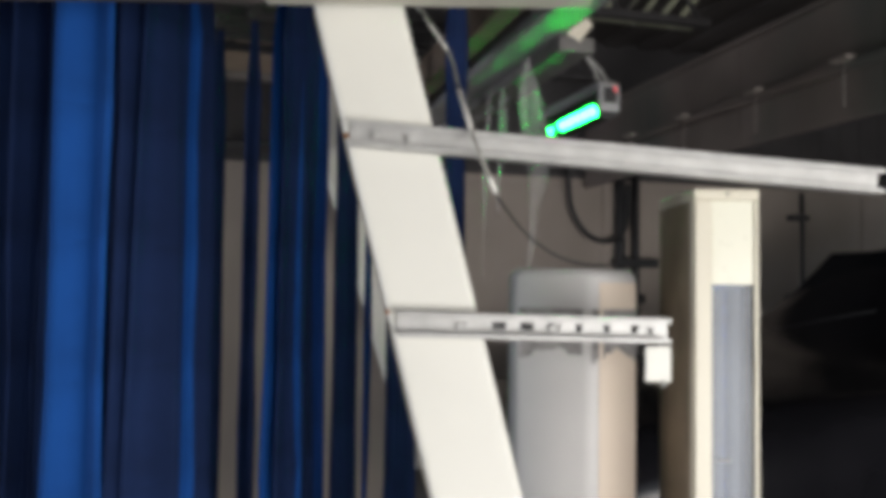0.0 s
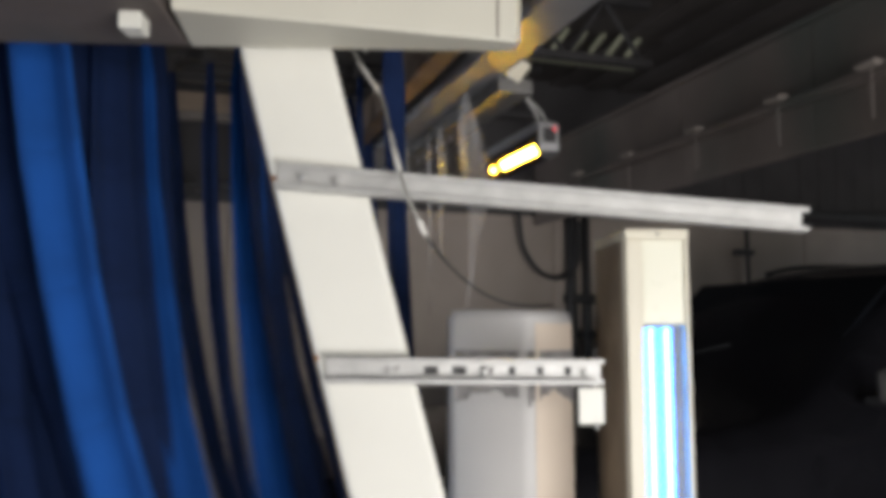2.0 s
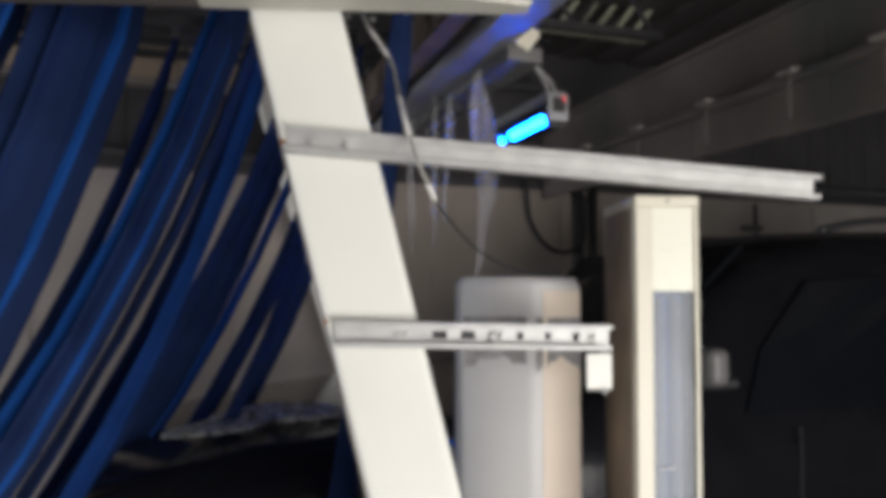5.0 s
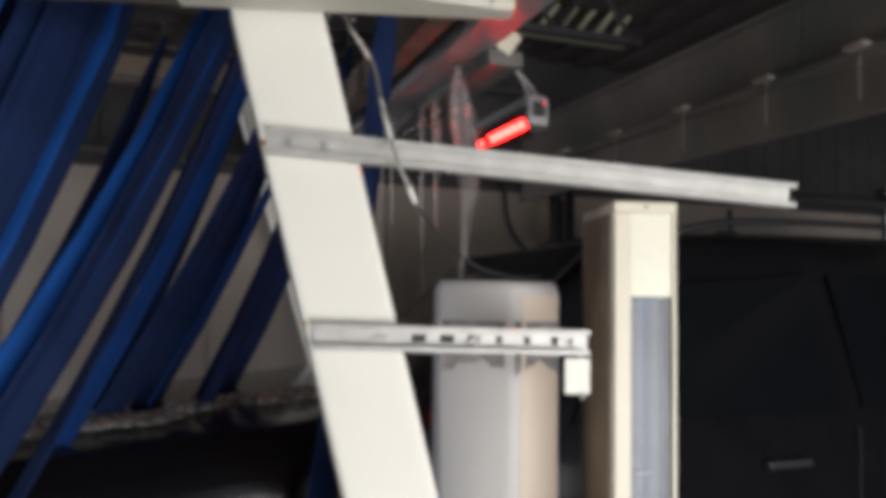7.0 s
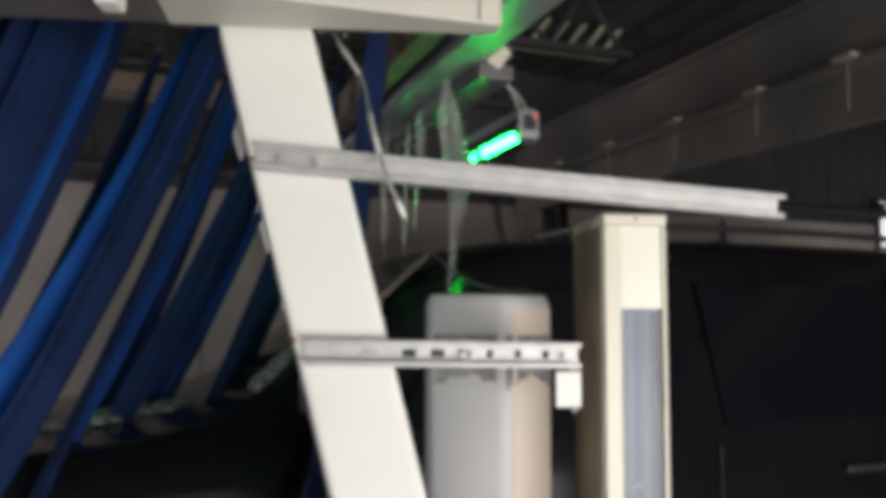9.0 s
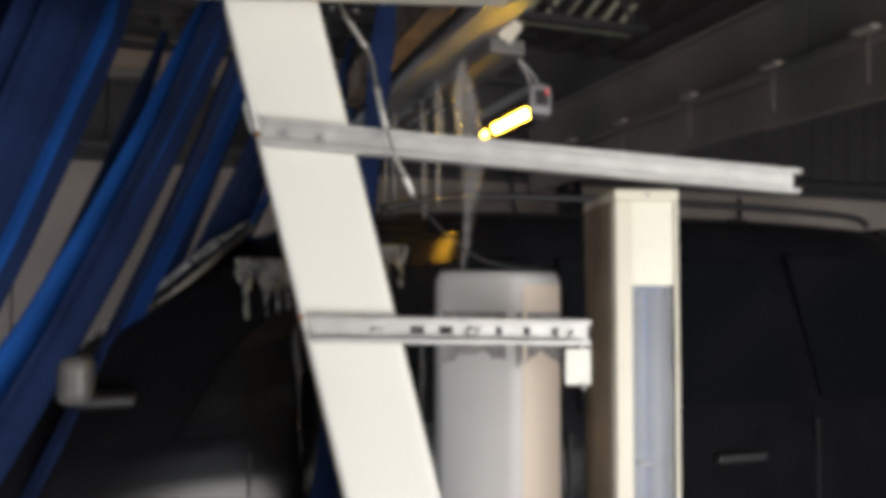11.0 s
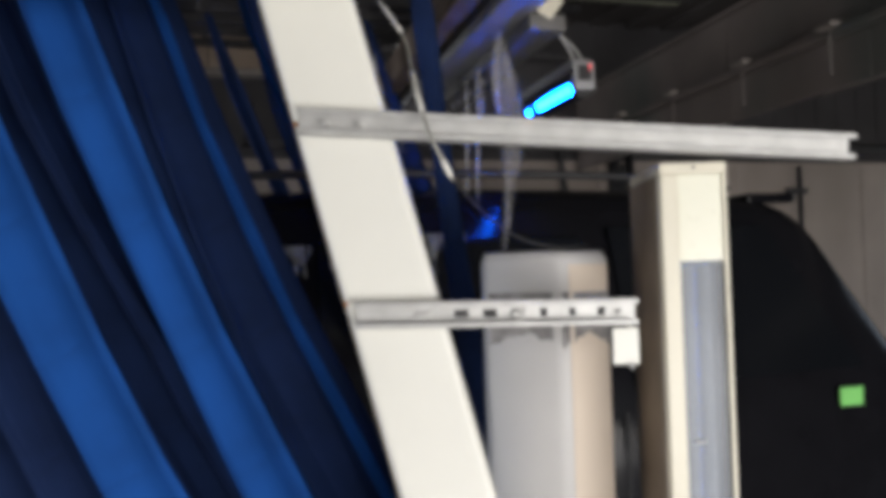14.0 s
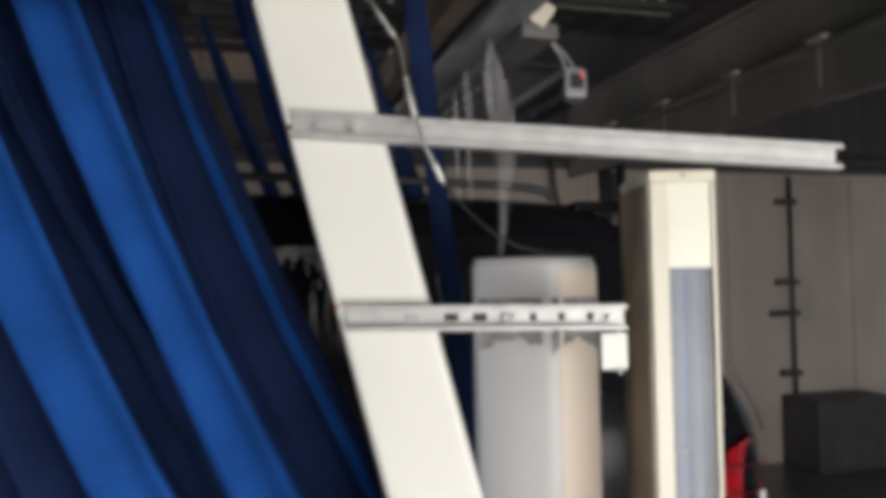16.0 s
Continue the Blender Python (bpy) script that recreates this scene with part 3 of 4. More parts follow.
def build_arch():
    g = thing("foam_arch", pose(0, 0, 0, 0, 0, 0), "grey aluminium foam arch beams reaching over the lane", "arch")

    def run(name, p, length, w, h, material, label="", lead=0.0):
        p = Vector(p)
        ob = part(name, box(-w / 2, -lead, -h / 2, w / 2, length, h / 2, 0.004), material, g, label)
        ob.matrix_basis = Matrix.Translation(p) @ pose(0, 0, 0, 0, 0, YAW)
        return ob

    run("main_rail", (0.20, 2.17, 2.315), 2.4, 0.12, 0.10, GREYSTEEL, lead=0.78)
    run("lower_rail", (0.312, 2.16, 2.246), 2.4, 0.11, 0.044, DULLRAIL, "dull grey lower rail")
    run("timber_rail", (0.055, 2.2, 2.345), 2.4, 0.07, 0.11, BROWNWOOD, "brown rail beside the aluminium one", lead=0.78)
    run("end_tag", (0.310, 2.165, 2.300), 0.012, 0.065, 0.075, CREAM, "cream end plate").matrix_basis = Matrix.Translation((0.315, 2.16, 2.298)) @ pose(0, 0, 0, 0, 35, YAW)
    # beads that only reflect, with no glow of their own
    for k in range(6):
        p = Vector((0.275, 2.30, 2.2235)) + CX * (0.45 + 0.085 * k)
        ob = part("reflecting_bead", rod((0, 0, -0.006), (0, 0, 0.0), 0.007, sides=8), BEAD, g, "small glinting bead")
        ob.matrix_basis = Matrix.Translation(p)
    for c in (1.55, 2.2):
        p = Vector((0.2, 2.17, 2.36)) + CX * c
        ob = part("hanger", rod((0, 0, 0), (0, 0, 1.02), 0.012, sides=8), GALV, g)
        ob.matrix_basis = Matrix.Translation(p)
    # light bar
    L = thing("led_light_bar", Matrix.Translation((0.420, 2.25, 2.092)) @ pose(0, 0, 0, 0, 0, YAW), "hanging light bar that glows in changing colours", "light bar")
    part("housing", box(-0.032, 0.0, 0.038, 0.032, 0.45, 0.07, 0.006), GREYSTEEL, L)
    part("end_cap", box(-0.034, -0.016, -0.024, 0.034, -0.0035, 0.060, 0.006), GREYSTEEL, L, "grey square end cap")
    part("end_window", box(-0.021, -0.019, 0.000, 0.021, -0.0165, 0.046, 0.003), BLACK, L)
    part("power_light", box(0.013, -0.021, 0.034, 0.021, -0.0175, 0.050, 0.002), LED_RED, L, "tiny red power light")
    # added round hood over the other lenses, open along a slit that looks down and out over the lane
    slit, half = 180 + 24, 22
    arc = [radians(slit + half + (360 - 2 * half) * k / 24) for k in range(25)]
    rim = [(r * math.cos(a), r * math.sin(a) - 0.004) for r, run_ in ((0.0405, arc), (0.0425, arc[::-1])) for a in run_]
    part("hood", prism(rim, 0.42), BLACK, L)
    for y in (-0.003, 0.4203):
        part("end_disc", rod((0, y, -0.004), (0, y + 0.0027, -0.004), 0.0425, sides=32), BLACK, L)
    # an added drum stands in for switching colours: a lens of each, and one dark
    drum = part("colour_drum", rod((0, 0.004, 0), (0, 0.416, 0), 0.0315, sides=16), DARKSTEEL, L, "added turning drum of coloured lenses, for the bar's colour changes", m=pose(0, 0, -0.004))
    for k, lens in enumerate(LEDS + [LED_OFF]):
        turn = pose(0, 0, 0, 0, -45 * k, 0) @ pose(0, 0, 0, 0, 180 - 24, 0)
        for y in (0.014, 0.069, 0.124, 0.179, 0.234):
            part("lens", box(0.031, y, -0.0125, 0.0372, y + 0.046, 0.0125, 0.005), lens, drum, m=turn)
        part("rib", box(0.026, 0.0005, -0.0008, 0.0403, 0.4195, 0.0008), BLACK, drum, m=turn @ pose(0, 0, 0, 0, 22.5, 0))
        part("lens", box(0.031, 0.345, -0.0070, 0.0365, 0.375, 0.0070, 0.003), lens, drum, m=turn)
    DRUM.append(drum)
    part("hanger_wire", tube([(-0.01, 0.03, 0.066), (-0.035, 0.02, 0.11), (-0.084, 0.0, 0.156)], 0.003), GALV, L)
    part("hanger_wire", tube([(0.02, 0.03, 0.066), (-0.015, 0.03, 0.115), (-0.086, 0.01, 0.158)], 0.003), GALV, L)


build_arch()


def stream(seed, w, h):
    """A ragged ribbon of falling foam, hanging from its origin."""
    rng = random.Random(seed)
    bm = bmesh.new()
    rings = []
    n = 26
    cx = 0.0
    for i in range(n + 1):
        s = i / n
        cx += (rng.uniform(-1, 1) * 0.03 + 0.03 * math.sin(s * 6 + seed)) * w
        ww = w * (0.72 + 0.22 * math.sin(s * 5 + seed) + 0.10 * rng.random()) * (1 - s) ** 0.45 * min(1.0, 0.12 + s * 4.5) + 0.003
        dd = min(ww * 0.3, 0.008)
        z = -h * s
        rings.append([bm.verts.new((cx + ww / 2 * math.cos(q), dd * math.sin(q), z)) for q in [k * math.pi / 4 for k in range(8)]])
    for a, b in zip(rings, rings[1:]):
        for k in range(8):
            bm.faces.new((a[k], a[(k + 1) % 8], b[(k + 1) % 8], b[k]))
    bm.faces.new(rings[0])
    bm.faces.new(rings[-1])
    return bm


STREAMS = []


def build_streams():
    for k, (a, c, z, w, h) in enumerate(((0.765, 2.16, 2.262, 0.10, 0.68), (0.78, 2.45, 2.262, 0.035, 0.46), (0.78, 2.6, 2.262, 0.02, 0.55), (0.76, 2.85, 2.262, 0.024, 0.46),
                                         (0.80, 3.1, 2.2, 0.016, 0.55), (0.74, 3.3, 2.2, 0.02, 0.6), (0.74, 3.5, 2.2, 0.02, 0.45), (0.83, 2.75, 2.2, 0.012, 0.6))):
        ob = part("foam_stream", stream(k, w, h), STREAM, m=tun(a, c, z), smooth=True)
        tagged(ob, "thin white ribbon of foam falling from the arch", "foam", "foam streams")
        STREAMS.append((ob, a, c, z, k))


build_streams()


# ---- the wash curtain ----
SEG, COUNT = 0.285, 8


def segment(w0, w1, fold, twist, seed, last):
    """One stiff piece of a cloth strip, hanging from its origin; twist turns it about the vertical."""
    rng = random.Random(seed)
    bm = bmesh.new()
    cols, rowsn = 6, 6
    L = SEG + 0.012
    front, back = [], []
    for i in range(rowsn + 1):
        s = i / rowsn
        w = w0 + (w1 - w0) * s
        tw = twist[0] + (twist[1] - twist[0]) * s
        fr, bk = [], []
        for j in range(cols + 1):
            u = j / cols - 0.5
            y = fold * math.cos(u * 5.2) + fold * 0.35 * math.sin(u * 9 + seed // COUNT)
            x = u * w
            z = -L * s + 0.006
            if last and i == rowsn:
                z += rng.uniform(-0.01, 0.05)
            X, Y = x * math.cos(tw) - y * math.sin(tw), x * math.sin(tw) + y * math.cos(tw)
            nx, ny = -math.sin(tw) * 0.0025, math.cos(tw) * 0.0025
            fr.append(bm.verts.new((X - nx, Y - ny, z)))
            bk.append(bm.verts.new((X + nx, Y + ny, z)))
        front.append(fr)
        back.append(bk)
    for g, flip in ((front, 1), (back, -1)):
        for i in range(rowsn):
            for j in range(cols):
                f = (g[i][j], g[i][j + 1], g[i + 1][j + 1], g[i + 1][j])
                bm.faces.new(f[::flip])
    for i in range(rowsn):
        for j in (0, cols):
            bm.faces.new((front[i][j], front[i + 1][j], back[i + 1][j], back[i][j]))
    for j in range(cols):
        for i in ((rowsn,) if last else ()):
            bm.faces.new((front[i][j], front[i][j + 1], back[i][j + 1], back[i][j]))
    return bm


STRIPS = []


def build_curtain():
    rng = random.Random(11)
    # along the lane, across it, width, turn, cloth
    spec = [(-0.66, 1.71, 0.15, 10, 0), (-0.395, 1.71, 0.135, -20, 0), (-0.235, 2.07, 0.115, 5, 0), (0.045, 2.10, 0.105, -15, 0),
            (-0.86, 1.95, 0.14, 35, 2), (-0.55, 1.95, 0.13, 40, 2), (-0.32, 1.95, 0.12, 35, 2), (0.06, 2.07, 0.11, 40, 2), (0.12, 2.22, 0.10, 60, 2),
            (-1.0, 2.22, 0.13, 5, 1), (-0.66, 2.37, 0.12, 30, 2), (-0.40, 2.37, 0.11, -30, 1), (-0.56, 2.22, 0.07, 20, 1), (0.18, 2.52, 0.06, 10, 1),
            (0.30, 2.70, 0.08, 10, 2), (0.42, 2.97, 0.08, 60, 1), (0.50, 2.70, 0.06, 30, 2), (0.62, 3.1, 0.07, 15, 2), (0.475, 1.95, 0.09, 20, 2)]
    for k in range(18):         # the dense rows behind, in the shade-darkened cloth
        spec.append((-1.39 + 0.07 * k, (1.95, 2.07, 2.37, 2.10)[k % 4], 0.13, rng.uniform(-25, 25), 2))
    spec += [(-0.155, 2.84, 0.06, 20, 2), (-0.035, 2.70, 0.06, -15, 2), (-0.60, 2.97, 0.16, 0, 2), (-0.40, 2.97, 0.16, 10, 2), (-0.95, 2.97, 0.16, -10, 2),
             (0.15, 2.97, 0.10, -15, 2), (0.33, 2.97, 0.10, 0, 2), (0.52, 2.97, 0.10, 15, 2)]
    for k, (a, c, w, turn, cl) in enumerate(spec):
        s = thing("cloth_strip", tun(a, c, 2.48), ("bright blue", "deep blue", "shade-darkened blue")[cl] + " hanging wash cloth strip, swinging", "wash cloth", "wash curtain strips")
        part("clip", box(-0.02, -0.012, -0.03, 0.02, 0.012, 0.022, 0.003, seg=1), DARKSTEEL, s)
        segs = []
        tw = radians(turn)
        ww = w * 0.28
        for i in range(COUNT):
            w2 = w * (0.85 + 0.035 * i) * rng.uniform(0.92, 1.08)
            t2 = tw + rng.uniform(-0.22, 0.22) * (0.35 if cl == 0 else 1)
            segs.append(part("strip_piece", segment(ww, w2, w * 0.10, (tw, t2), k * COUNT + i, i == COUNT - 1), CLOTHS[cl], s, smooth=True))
            tw, ww = t2, w2
        STRIPS.append((s, segs, a, c, rng.uniform(-0.06, 0.06), rng.uniform(0.85, 1.12) * (0.3 if a > 0.4 and c < 2.2 else 1.0)))
    # the bars from which the strips hang
    f = thing("curtain_frame", tun(0, 0, 2.5), "dark steel frame that carries the wash curtain", "frame")
    for c in (1.71, 1.95, 2.08, 2.22, 2.37, 2.52, 2.70, 2.84, 2.97, 3.1):
        part("bar", box(-1.4, c - 0.02, 0, 0.9, c + 0.02, 0.04, 0.003), DARKSTEEL, f)
    for a in (-1.3, 0.8):
        part("cross_bar", box(a - 0.03, 1.4, 0.042, a + 0.03, 5.2, 0.10, 0.004), DARKSTEEL, f)
        part("hanger", box(a - 0.02, 2.3, 0.10, a + 0.02, 2.34, 0.88), DARKSTEEL, f)
        part("hanger", box(a - 0.02, 4.6, 0.10, a + 0.02, 4.64, 0.88), DARKSTEEL, f)


build_curtain()


# ---- the car ----


def build_car():
    """x to the front, y to the lane's far side, origin on the ground under the rear end, at the near side's line."""
    car = thing("black_suv", tun(6.9, 2.05, 0, 0, 0, 180), "large black estate car with roof rails, wet from washing", "car")
    # stations: x, sill z, belt z, top z, top half width, belt half width
    st = [(0.00, 0.50, 0.90, 0.93, 0.80, 0.86), (0.04, 0.38, 1.02, 1.05, 0.84, 0.93), (0.09, 0.30, 1.07, 1.18, 0.80, 0.955), (0.18, 0.27, 1.10, 1.38, 0.75, 0.97), (0.28, 0.26, 1.11, 1.58, 0.71, 0.975),
          (0.36, 0.26, 1.12, 1.72, 0.70, 0.978), (0.46, 0.26, 1.12, 1.80, 0.70, 0.98), (0.75, 0.26, 1.11, 1.83, 0.70, 0.98), (1.6, 0.26, 1.10, 1.845, 0.70, 0.98), (2.7, 0.26, 1.09, 1.83, 0.70, 0.98), (3.12, 0.26, 1.085, 1.78, 0.69, 0.98), (3.40, 0.26, 1.08, 1.64, 0.70, 0.98),
          (3.70, 0.26, 1.08, 1.40, 0.74, 0.98), (4.00, 0.26, 1.08, 1.19, 0.80, 0.975), (4.4, 0.26, 1.07, 1.16, 0.79, 0.97), (5.1, 0.27, 1.00, 1.10, 0.75, 0.95), (5.6, 0.30, 0.88, 1.00, 0.68, 0.88), (5.78, 0.38, 0.72, 0.86, 0.61, 0.78), (5.82, 0.45, 0.62, 0.70, 0.56, 0.72)]
    bm = bmesh.new()
    rings = []
    for x, zs, zb, zt, ht, hb in st:
        half = [(hb * 0.93, zs), (hb, zs + (zb - zs) * 0.35), (hb * 1.005, zs + (zb - zs) * 0.75), (hb * 0.985, zb), (ht + (hb - ht) * 0.45, zb + (zt - zb) * 0.55), (ht + 0.03, zb + (zt - zb) * 0.9), (ht * 0.88, zt - 0.005), (ht * 0.45, zt + 0.022), (0, zt + 0.03)]
        ring = [bm.verts.new((x, -y, z)) for y, z in half] + [bm.verts.new((x, y, z)) for y, z in half[-2::-1]]
        rings.append(ring)
    for a, b in zip(rings, rings[1:]):
        for k in range(len(a) - 1):
            bm.faces.new((a[k], a[k + 1], b[k + 1], b[k]))
        bm.faces.new((a[-1], a[0], b[0], b[-1]))
    bm.faces.new(rings[0])
    bm.faces.new(rings[-1][::-1])
    body = part("body", bm, PAINT, car, smooth=True)
    body.modifiers.new("soft", "SUBSURF").levels = 2
    body.modifiers["soft"].render_levels = 2

    def side(x, z):
        """Half width of the body at x and a height above the belt."""
        for p, q in zip(st, st[1:]):
            if p[0] <= x <= q[0]:
                s = (x - p[0]) / (q[0] - p[0])
                zb, zt, ht, hb = (p[i] + (q[i] - p[i]) * s for i in (2, 3, 4, 5))
                u = min(1, max(0, (z - zb) / max(0.01, zt - zb)))
                return hb * 0.985 + (ht + 0.03 - hb * 0.985) * u
        return 0.9

    # side windows, both sides
    for sgn in (-1, 1):
        for poly in ([(0.36, 1.17), (1.25, 1.15), (1.25, 1.68), (0.62, 1.68)], [(1.36, 1.15), (2.25, 1.14), (2.25, 1.65), (1.36, 1.65)], [(2.36, 1.14), (3.50, 1.13), (3.36, 1.35), (3.08, 1.60), (2.36, 1.65)]):
            g = bmesh.new()
            lo = [g.verts.new((x, sgn * (side(x, z) + 0.006), z)) for x, z in poly]
            hi = [g.verts.new((x, sgn * (side(x, z) - 0.02), z)) for x, z in poly]
            g.faces.new(lo)
            g.faces.new(hi[::-1])
            for i in range(len(poly)):
                g.faces.new((lo[i], lo[(i + 1) % len(poly)], hi[(i + 1) % len(poly)], hi[i]))
            part("side_window", g, GLASS, car)
        r = part("roof_rail", tube([(0.65, sgn * 0.62, 1.825), (0.80, sgn * 0.62, 1.865), (1.6, sgn * 0.63, 1.885), (2.5, sgn * 0.63, 1.875), (2.85, sgn * 0.62, 1.82)], 0.016), TRIM, car, smooth=True)
        part("side_moulding", box(0.9, sgn * 0.995 - 0.01, 0.62, 3.9, sgn * 0.995 + 0.01, 0.70, 0.006), TRIM, car)
        for x in (1.55, 2.55):
            part("door_handle", box(x, sgn * 0.99 - 0.022, 0.95, x + 0.2, sgn * 0.99 + 0.022, 0.98, 0.008), TRIM, car)
        for x in (1.30, 2.30, 3.30):
            part("door_seam", box(x, sgn * 0.984 - 0.004, 0.40, x + 0.006, sgn * 0.984 + 0.004, 1.08), BLACK, car)
        part("mirror_arm", box(3.60, sgn * 0.97 - 0.07, 1.23, 3.74, sgn * 0.97 + 0.07, 1.265, 0.012), TRIM, car)
        part("mirror", box(3.70, sgn * 1.06 - 0.07, 1.25, 3.78, sgn * 1.06 + 0.07, 1.375, 0.030, seg=3), DULLRAIL, car, "grey side mirror housing")
        # tail lamp that wraps round the corner
        g = bmesh.new()
        rows_ = []
        for z, x0, x1 in ((0.99, 0.05, 0.13), (0.95, 0.035, 0.21), (0.87, 0.02, 0.23), (0.77, 0.01, 0.235), (0.67, 0.005, 0.225), (0.56, 0.005, 0.20)):
            rows_.append([g.verts.new((x0 + (x1 - x0) * s - 0.02 * (1 - s), sgn * (0.865 + 0.125 * math.sin(s * math.pi / 2)), z)) for s in (0, 0.25, 0.5, 0.75, 1)])
        for p, q in zip(rows_, rows_[1:]):
            for i in range(4):
                g.faces.new((p[i], p[i + 1], q[i + 1], q[i]))
        bmesh.ops.solidify(g, geom=g.faces[:], thickness=0.02)
        tl = part("tail_lamp", g, REDLENS, car, "red wrap-round tail lamp", smooth=True)
        for z in (0.63, 0.72, 0.81, 0.90):
            part("lens_rib", tube([(0.012, sgn * 0.905, z), (0.05, sgn * 0.965, z), (0.14, sgn * 0.995, z), (0.22, sgn * 0.997, z)], 0.0035, sides=6), DARKRED, tl)
        part("reversing_lens", box(-0.012, sgn * 0.86 - 0.03, 0.72, 0.012, sgn * 0.86 + 0.03, 0.78, 0.006), CLEAR, tl)
        part("quarter_chrome", tube([(0.03, sgn * 0.935, 1.0), (0.06, sgn * 0.925, 1.09), (0.12, sgn * 0.885, 1.22)], 0.006), CHROME, car)
        part("headlamp", box(5.46, sgn * 0.72 - 0.16, 0.74, 5.72, sgn * 0.72 + 0.12, 0.88, 0.05, seg=3), CLEAR, car)
        for x in (0.98, 4.72):
            wh = part("wheel", rod((0, sgn * -0.12, 0), (0, sgn * 0.12, 0), 0.25, sides=24), TRIM, car, m=pose(x, sgn * 0.86, 0.37))
            ty = bmesh.new()
            ring = [(0.24, -0.12), (0.34, -0.13), (0.37, -0.09), (0.37, 0.09), (0.34, 0.13), (0.24, 0.12)]
            vs = [[ty.verts.new((r_ * math.cos(q), y_, r_ * math.sin(q))) for r_, y_ in ring] for q in [i * math.pi / 18 for i in range(36)]]
            for i in range(36):
                for j in range(6):
                    ty.faces.new((vs[i][j], vs[i][(j + 1) % 6], vs[(i + 1) % 36][(j + 1) % 6], vs[(i + 1) % 36][j]))
            part("tyre", ty, TYRE, wh, smooth=True)
            for i in range(5):
                q = i * 2 * math.pi / 5
                part("spoke", rod((0.04 * math.cos(q), sgn * 0.125, 0.04 * math.sin(q)), (0.23 * math.cos(q), sgn * 0.125, 0.23 * math.sin(q)), 0.022, sides=6), GREYSTEEL, wh)
    part("windscreen", box(-0.40, -0.66, -0.008, 0.40, 0.66, 0.012), GLASS, car, m=pose(3.57, 0, 1.475, 0, 42, 0))
    part("rear_window", box(-0.22, -0.60, -0.008, 0.22, 0.60, 0.012), GLASS, car, m=pose(0.235, 0, 1.45, 0, -70, 0))
    part("rear_bumper", box(-0.06, -0.88, 0.36, 0.12, 0.88, 0.58, 0.05, seg=3), TRIM, car)
    part("front_bumper", box(5.64, -0.82, 0.32, 5.88, 0.82, 0.56, 0.06, seg=3), TRIM, car)
    part("grille", box(5.74, -0.45, 0.60, 5.83, 0.45, 0.80, 0.02), CHROME, car)
    part("spoiler", box(0.34, -0.62, 1.775, 0.56, 0.62, 1.815, 0.015), PAINT, car)
    part("window_tag", box(0.405, -0.002, 1.042, 0.497, 0.002, 1.104), STICKER, car, "bright green paper tag on the rear quarter").location = (0, 0.984, 0)
    part("wiper", rod((3.88, -0.5, 1.285), (3.70, 0.1, 1.43), 0.008, sides=6), BLACK, car)
    return car


CAR = build_car()
SLOW, GAIN = 0.262, 0.0056      # the conveyor's speed at the start, and what it gains each second


def car_at(t):
    """Where the rear end is along the lane."""
    gone = lambda u: SLOW * u + GAIN * u * u / 2
    return 1.96 + gone(15.5) - gone(t)


def car_pose(t):
    return tun(car_at(t), 3.20, 0, 0, 0, 180)


# ---- soap foam that falls from the arch and rides away on the car ----
DRIPS = []


def drip(seed, w, h, runs, fringe):
    """Runs of foam down a plane y = 0; a fringe has a broad ragged band on top."""
    rng = random.Random(seed)
    bm = bmesh.new()
    n = 10
    for k in range(runs):
        x0 = (k + rng.uniform(0.1, 0.9)) / runs * w - w / 2
        L = h * rng.uniform(0.3, 1.0)
        r0 = (w / runs * 0.75 if fringe else 0.007 + 0.009 * rng.random())
        rings = []
        for i in range(n + 1):
            s = i / n
            r = r0 * (max(0.0, 1 - s * 1.6) ** 0.8 * 0.9 + 0.16 + 0.10 * math.sin(s * 9 + k * 2)) if fringe else r0 * (0.55 + 0.45 * math.sin(s * 8 + k * 1.7)) * math.sin(math.pi * (0.06 + 0.9 * s)) ** 0.7
            r = max(r, 0.0025) * (0.3 if i == n else 1)
            x = x0 + rng.uniform(-1, 1) * 0.004
            rings.append([bm.verts.new((x + r * math.cos(q), 0.003 + min(r * 0.4, 0.008) * math.sin(q), -L * s)) for q in [j * math.pi / 3 for j in range(6)]])
        for a, b in zip(rings, rings[1:]):
            for j in range(6):
                bm.faces.new((a[j], a[(j + 1) % 6], b[(j + 1) % 6], b[j]))
        bm.faces.new(rings[0])
        bm.faces.new(rings[-1])
    return bm


def build_drips():
    rng = random.Random(21)
    bands = [drip(k, 0.20 + 0.06 * (k % 3), 0.12 + 0.04 * k, 5 + k, True) for k in range(5)]
    bands = [part("foam_fringe", b, FOAM, smooth=True) for b in bands]
    runs = [part("foam_run", drip(10 + k, 0.30, 0.36 + 0.07 * k, 8, False), FOAM_THIN, smooth=True) for k in range(5)]
    for k in range(31):
        fringe = k < 8
        src = bands if fringe else runs
        i = k if fringe else k - 8
        ob = src[i] if i < len(src) else new("foam_fringe" if fringe else "foam_run", src[i % len(src)].data)
        tagged(ob, "ragged white soap foam along the car's roof edge" if fringe else "thin white foam runs down the car's side", "foam", "foam fringes" if fringe else "foam runs")
        x = 1.40 + 0.25 * i + rng.uniform(-0.06, 0.06) if fringe else rng.uniform(0.9, 3.2)
        low = not fringe and rng.random() < 0.55
        z = 1.66 + rng.uniform(-0.03, 0.04) if fringe else (rng.uniform(1.04, 1.12) if low else rng.uniform(1.45, 1.62))
        y = 0.992 if low else 0.968 - (z - 1.1) * 0.315
        DRIPS.append((ob, x, y + 0.008, z, 0 if low else 17, rng.uniform(0, 0.3)))


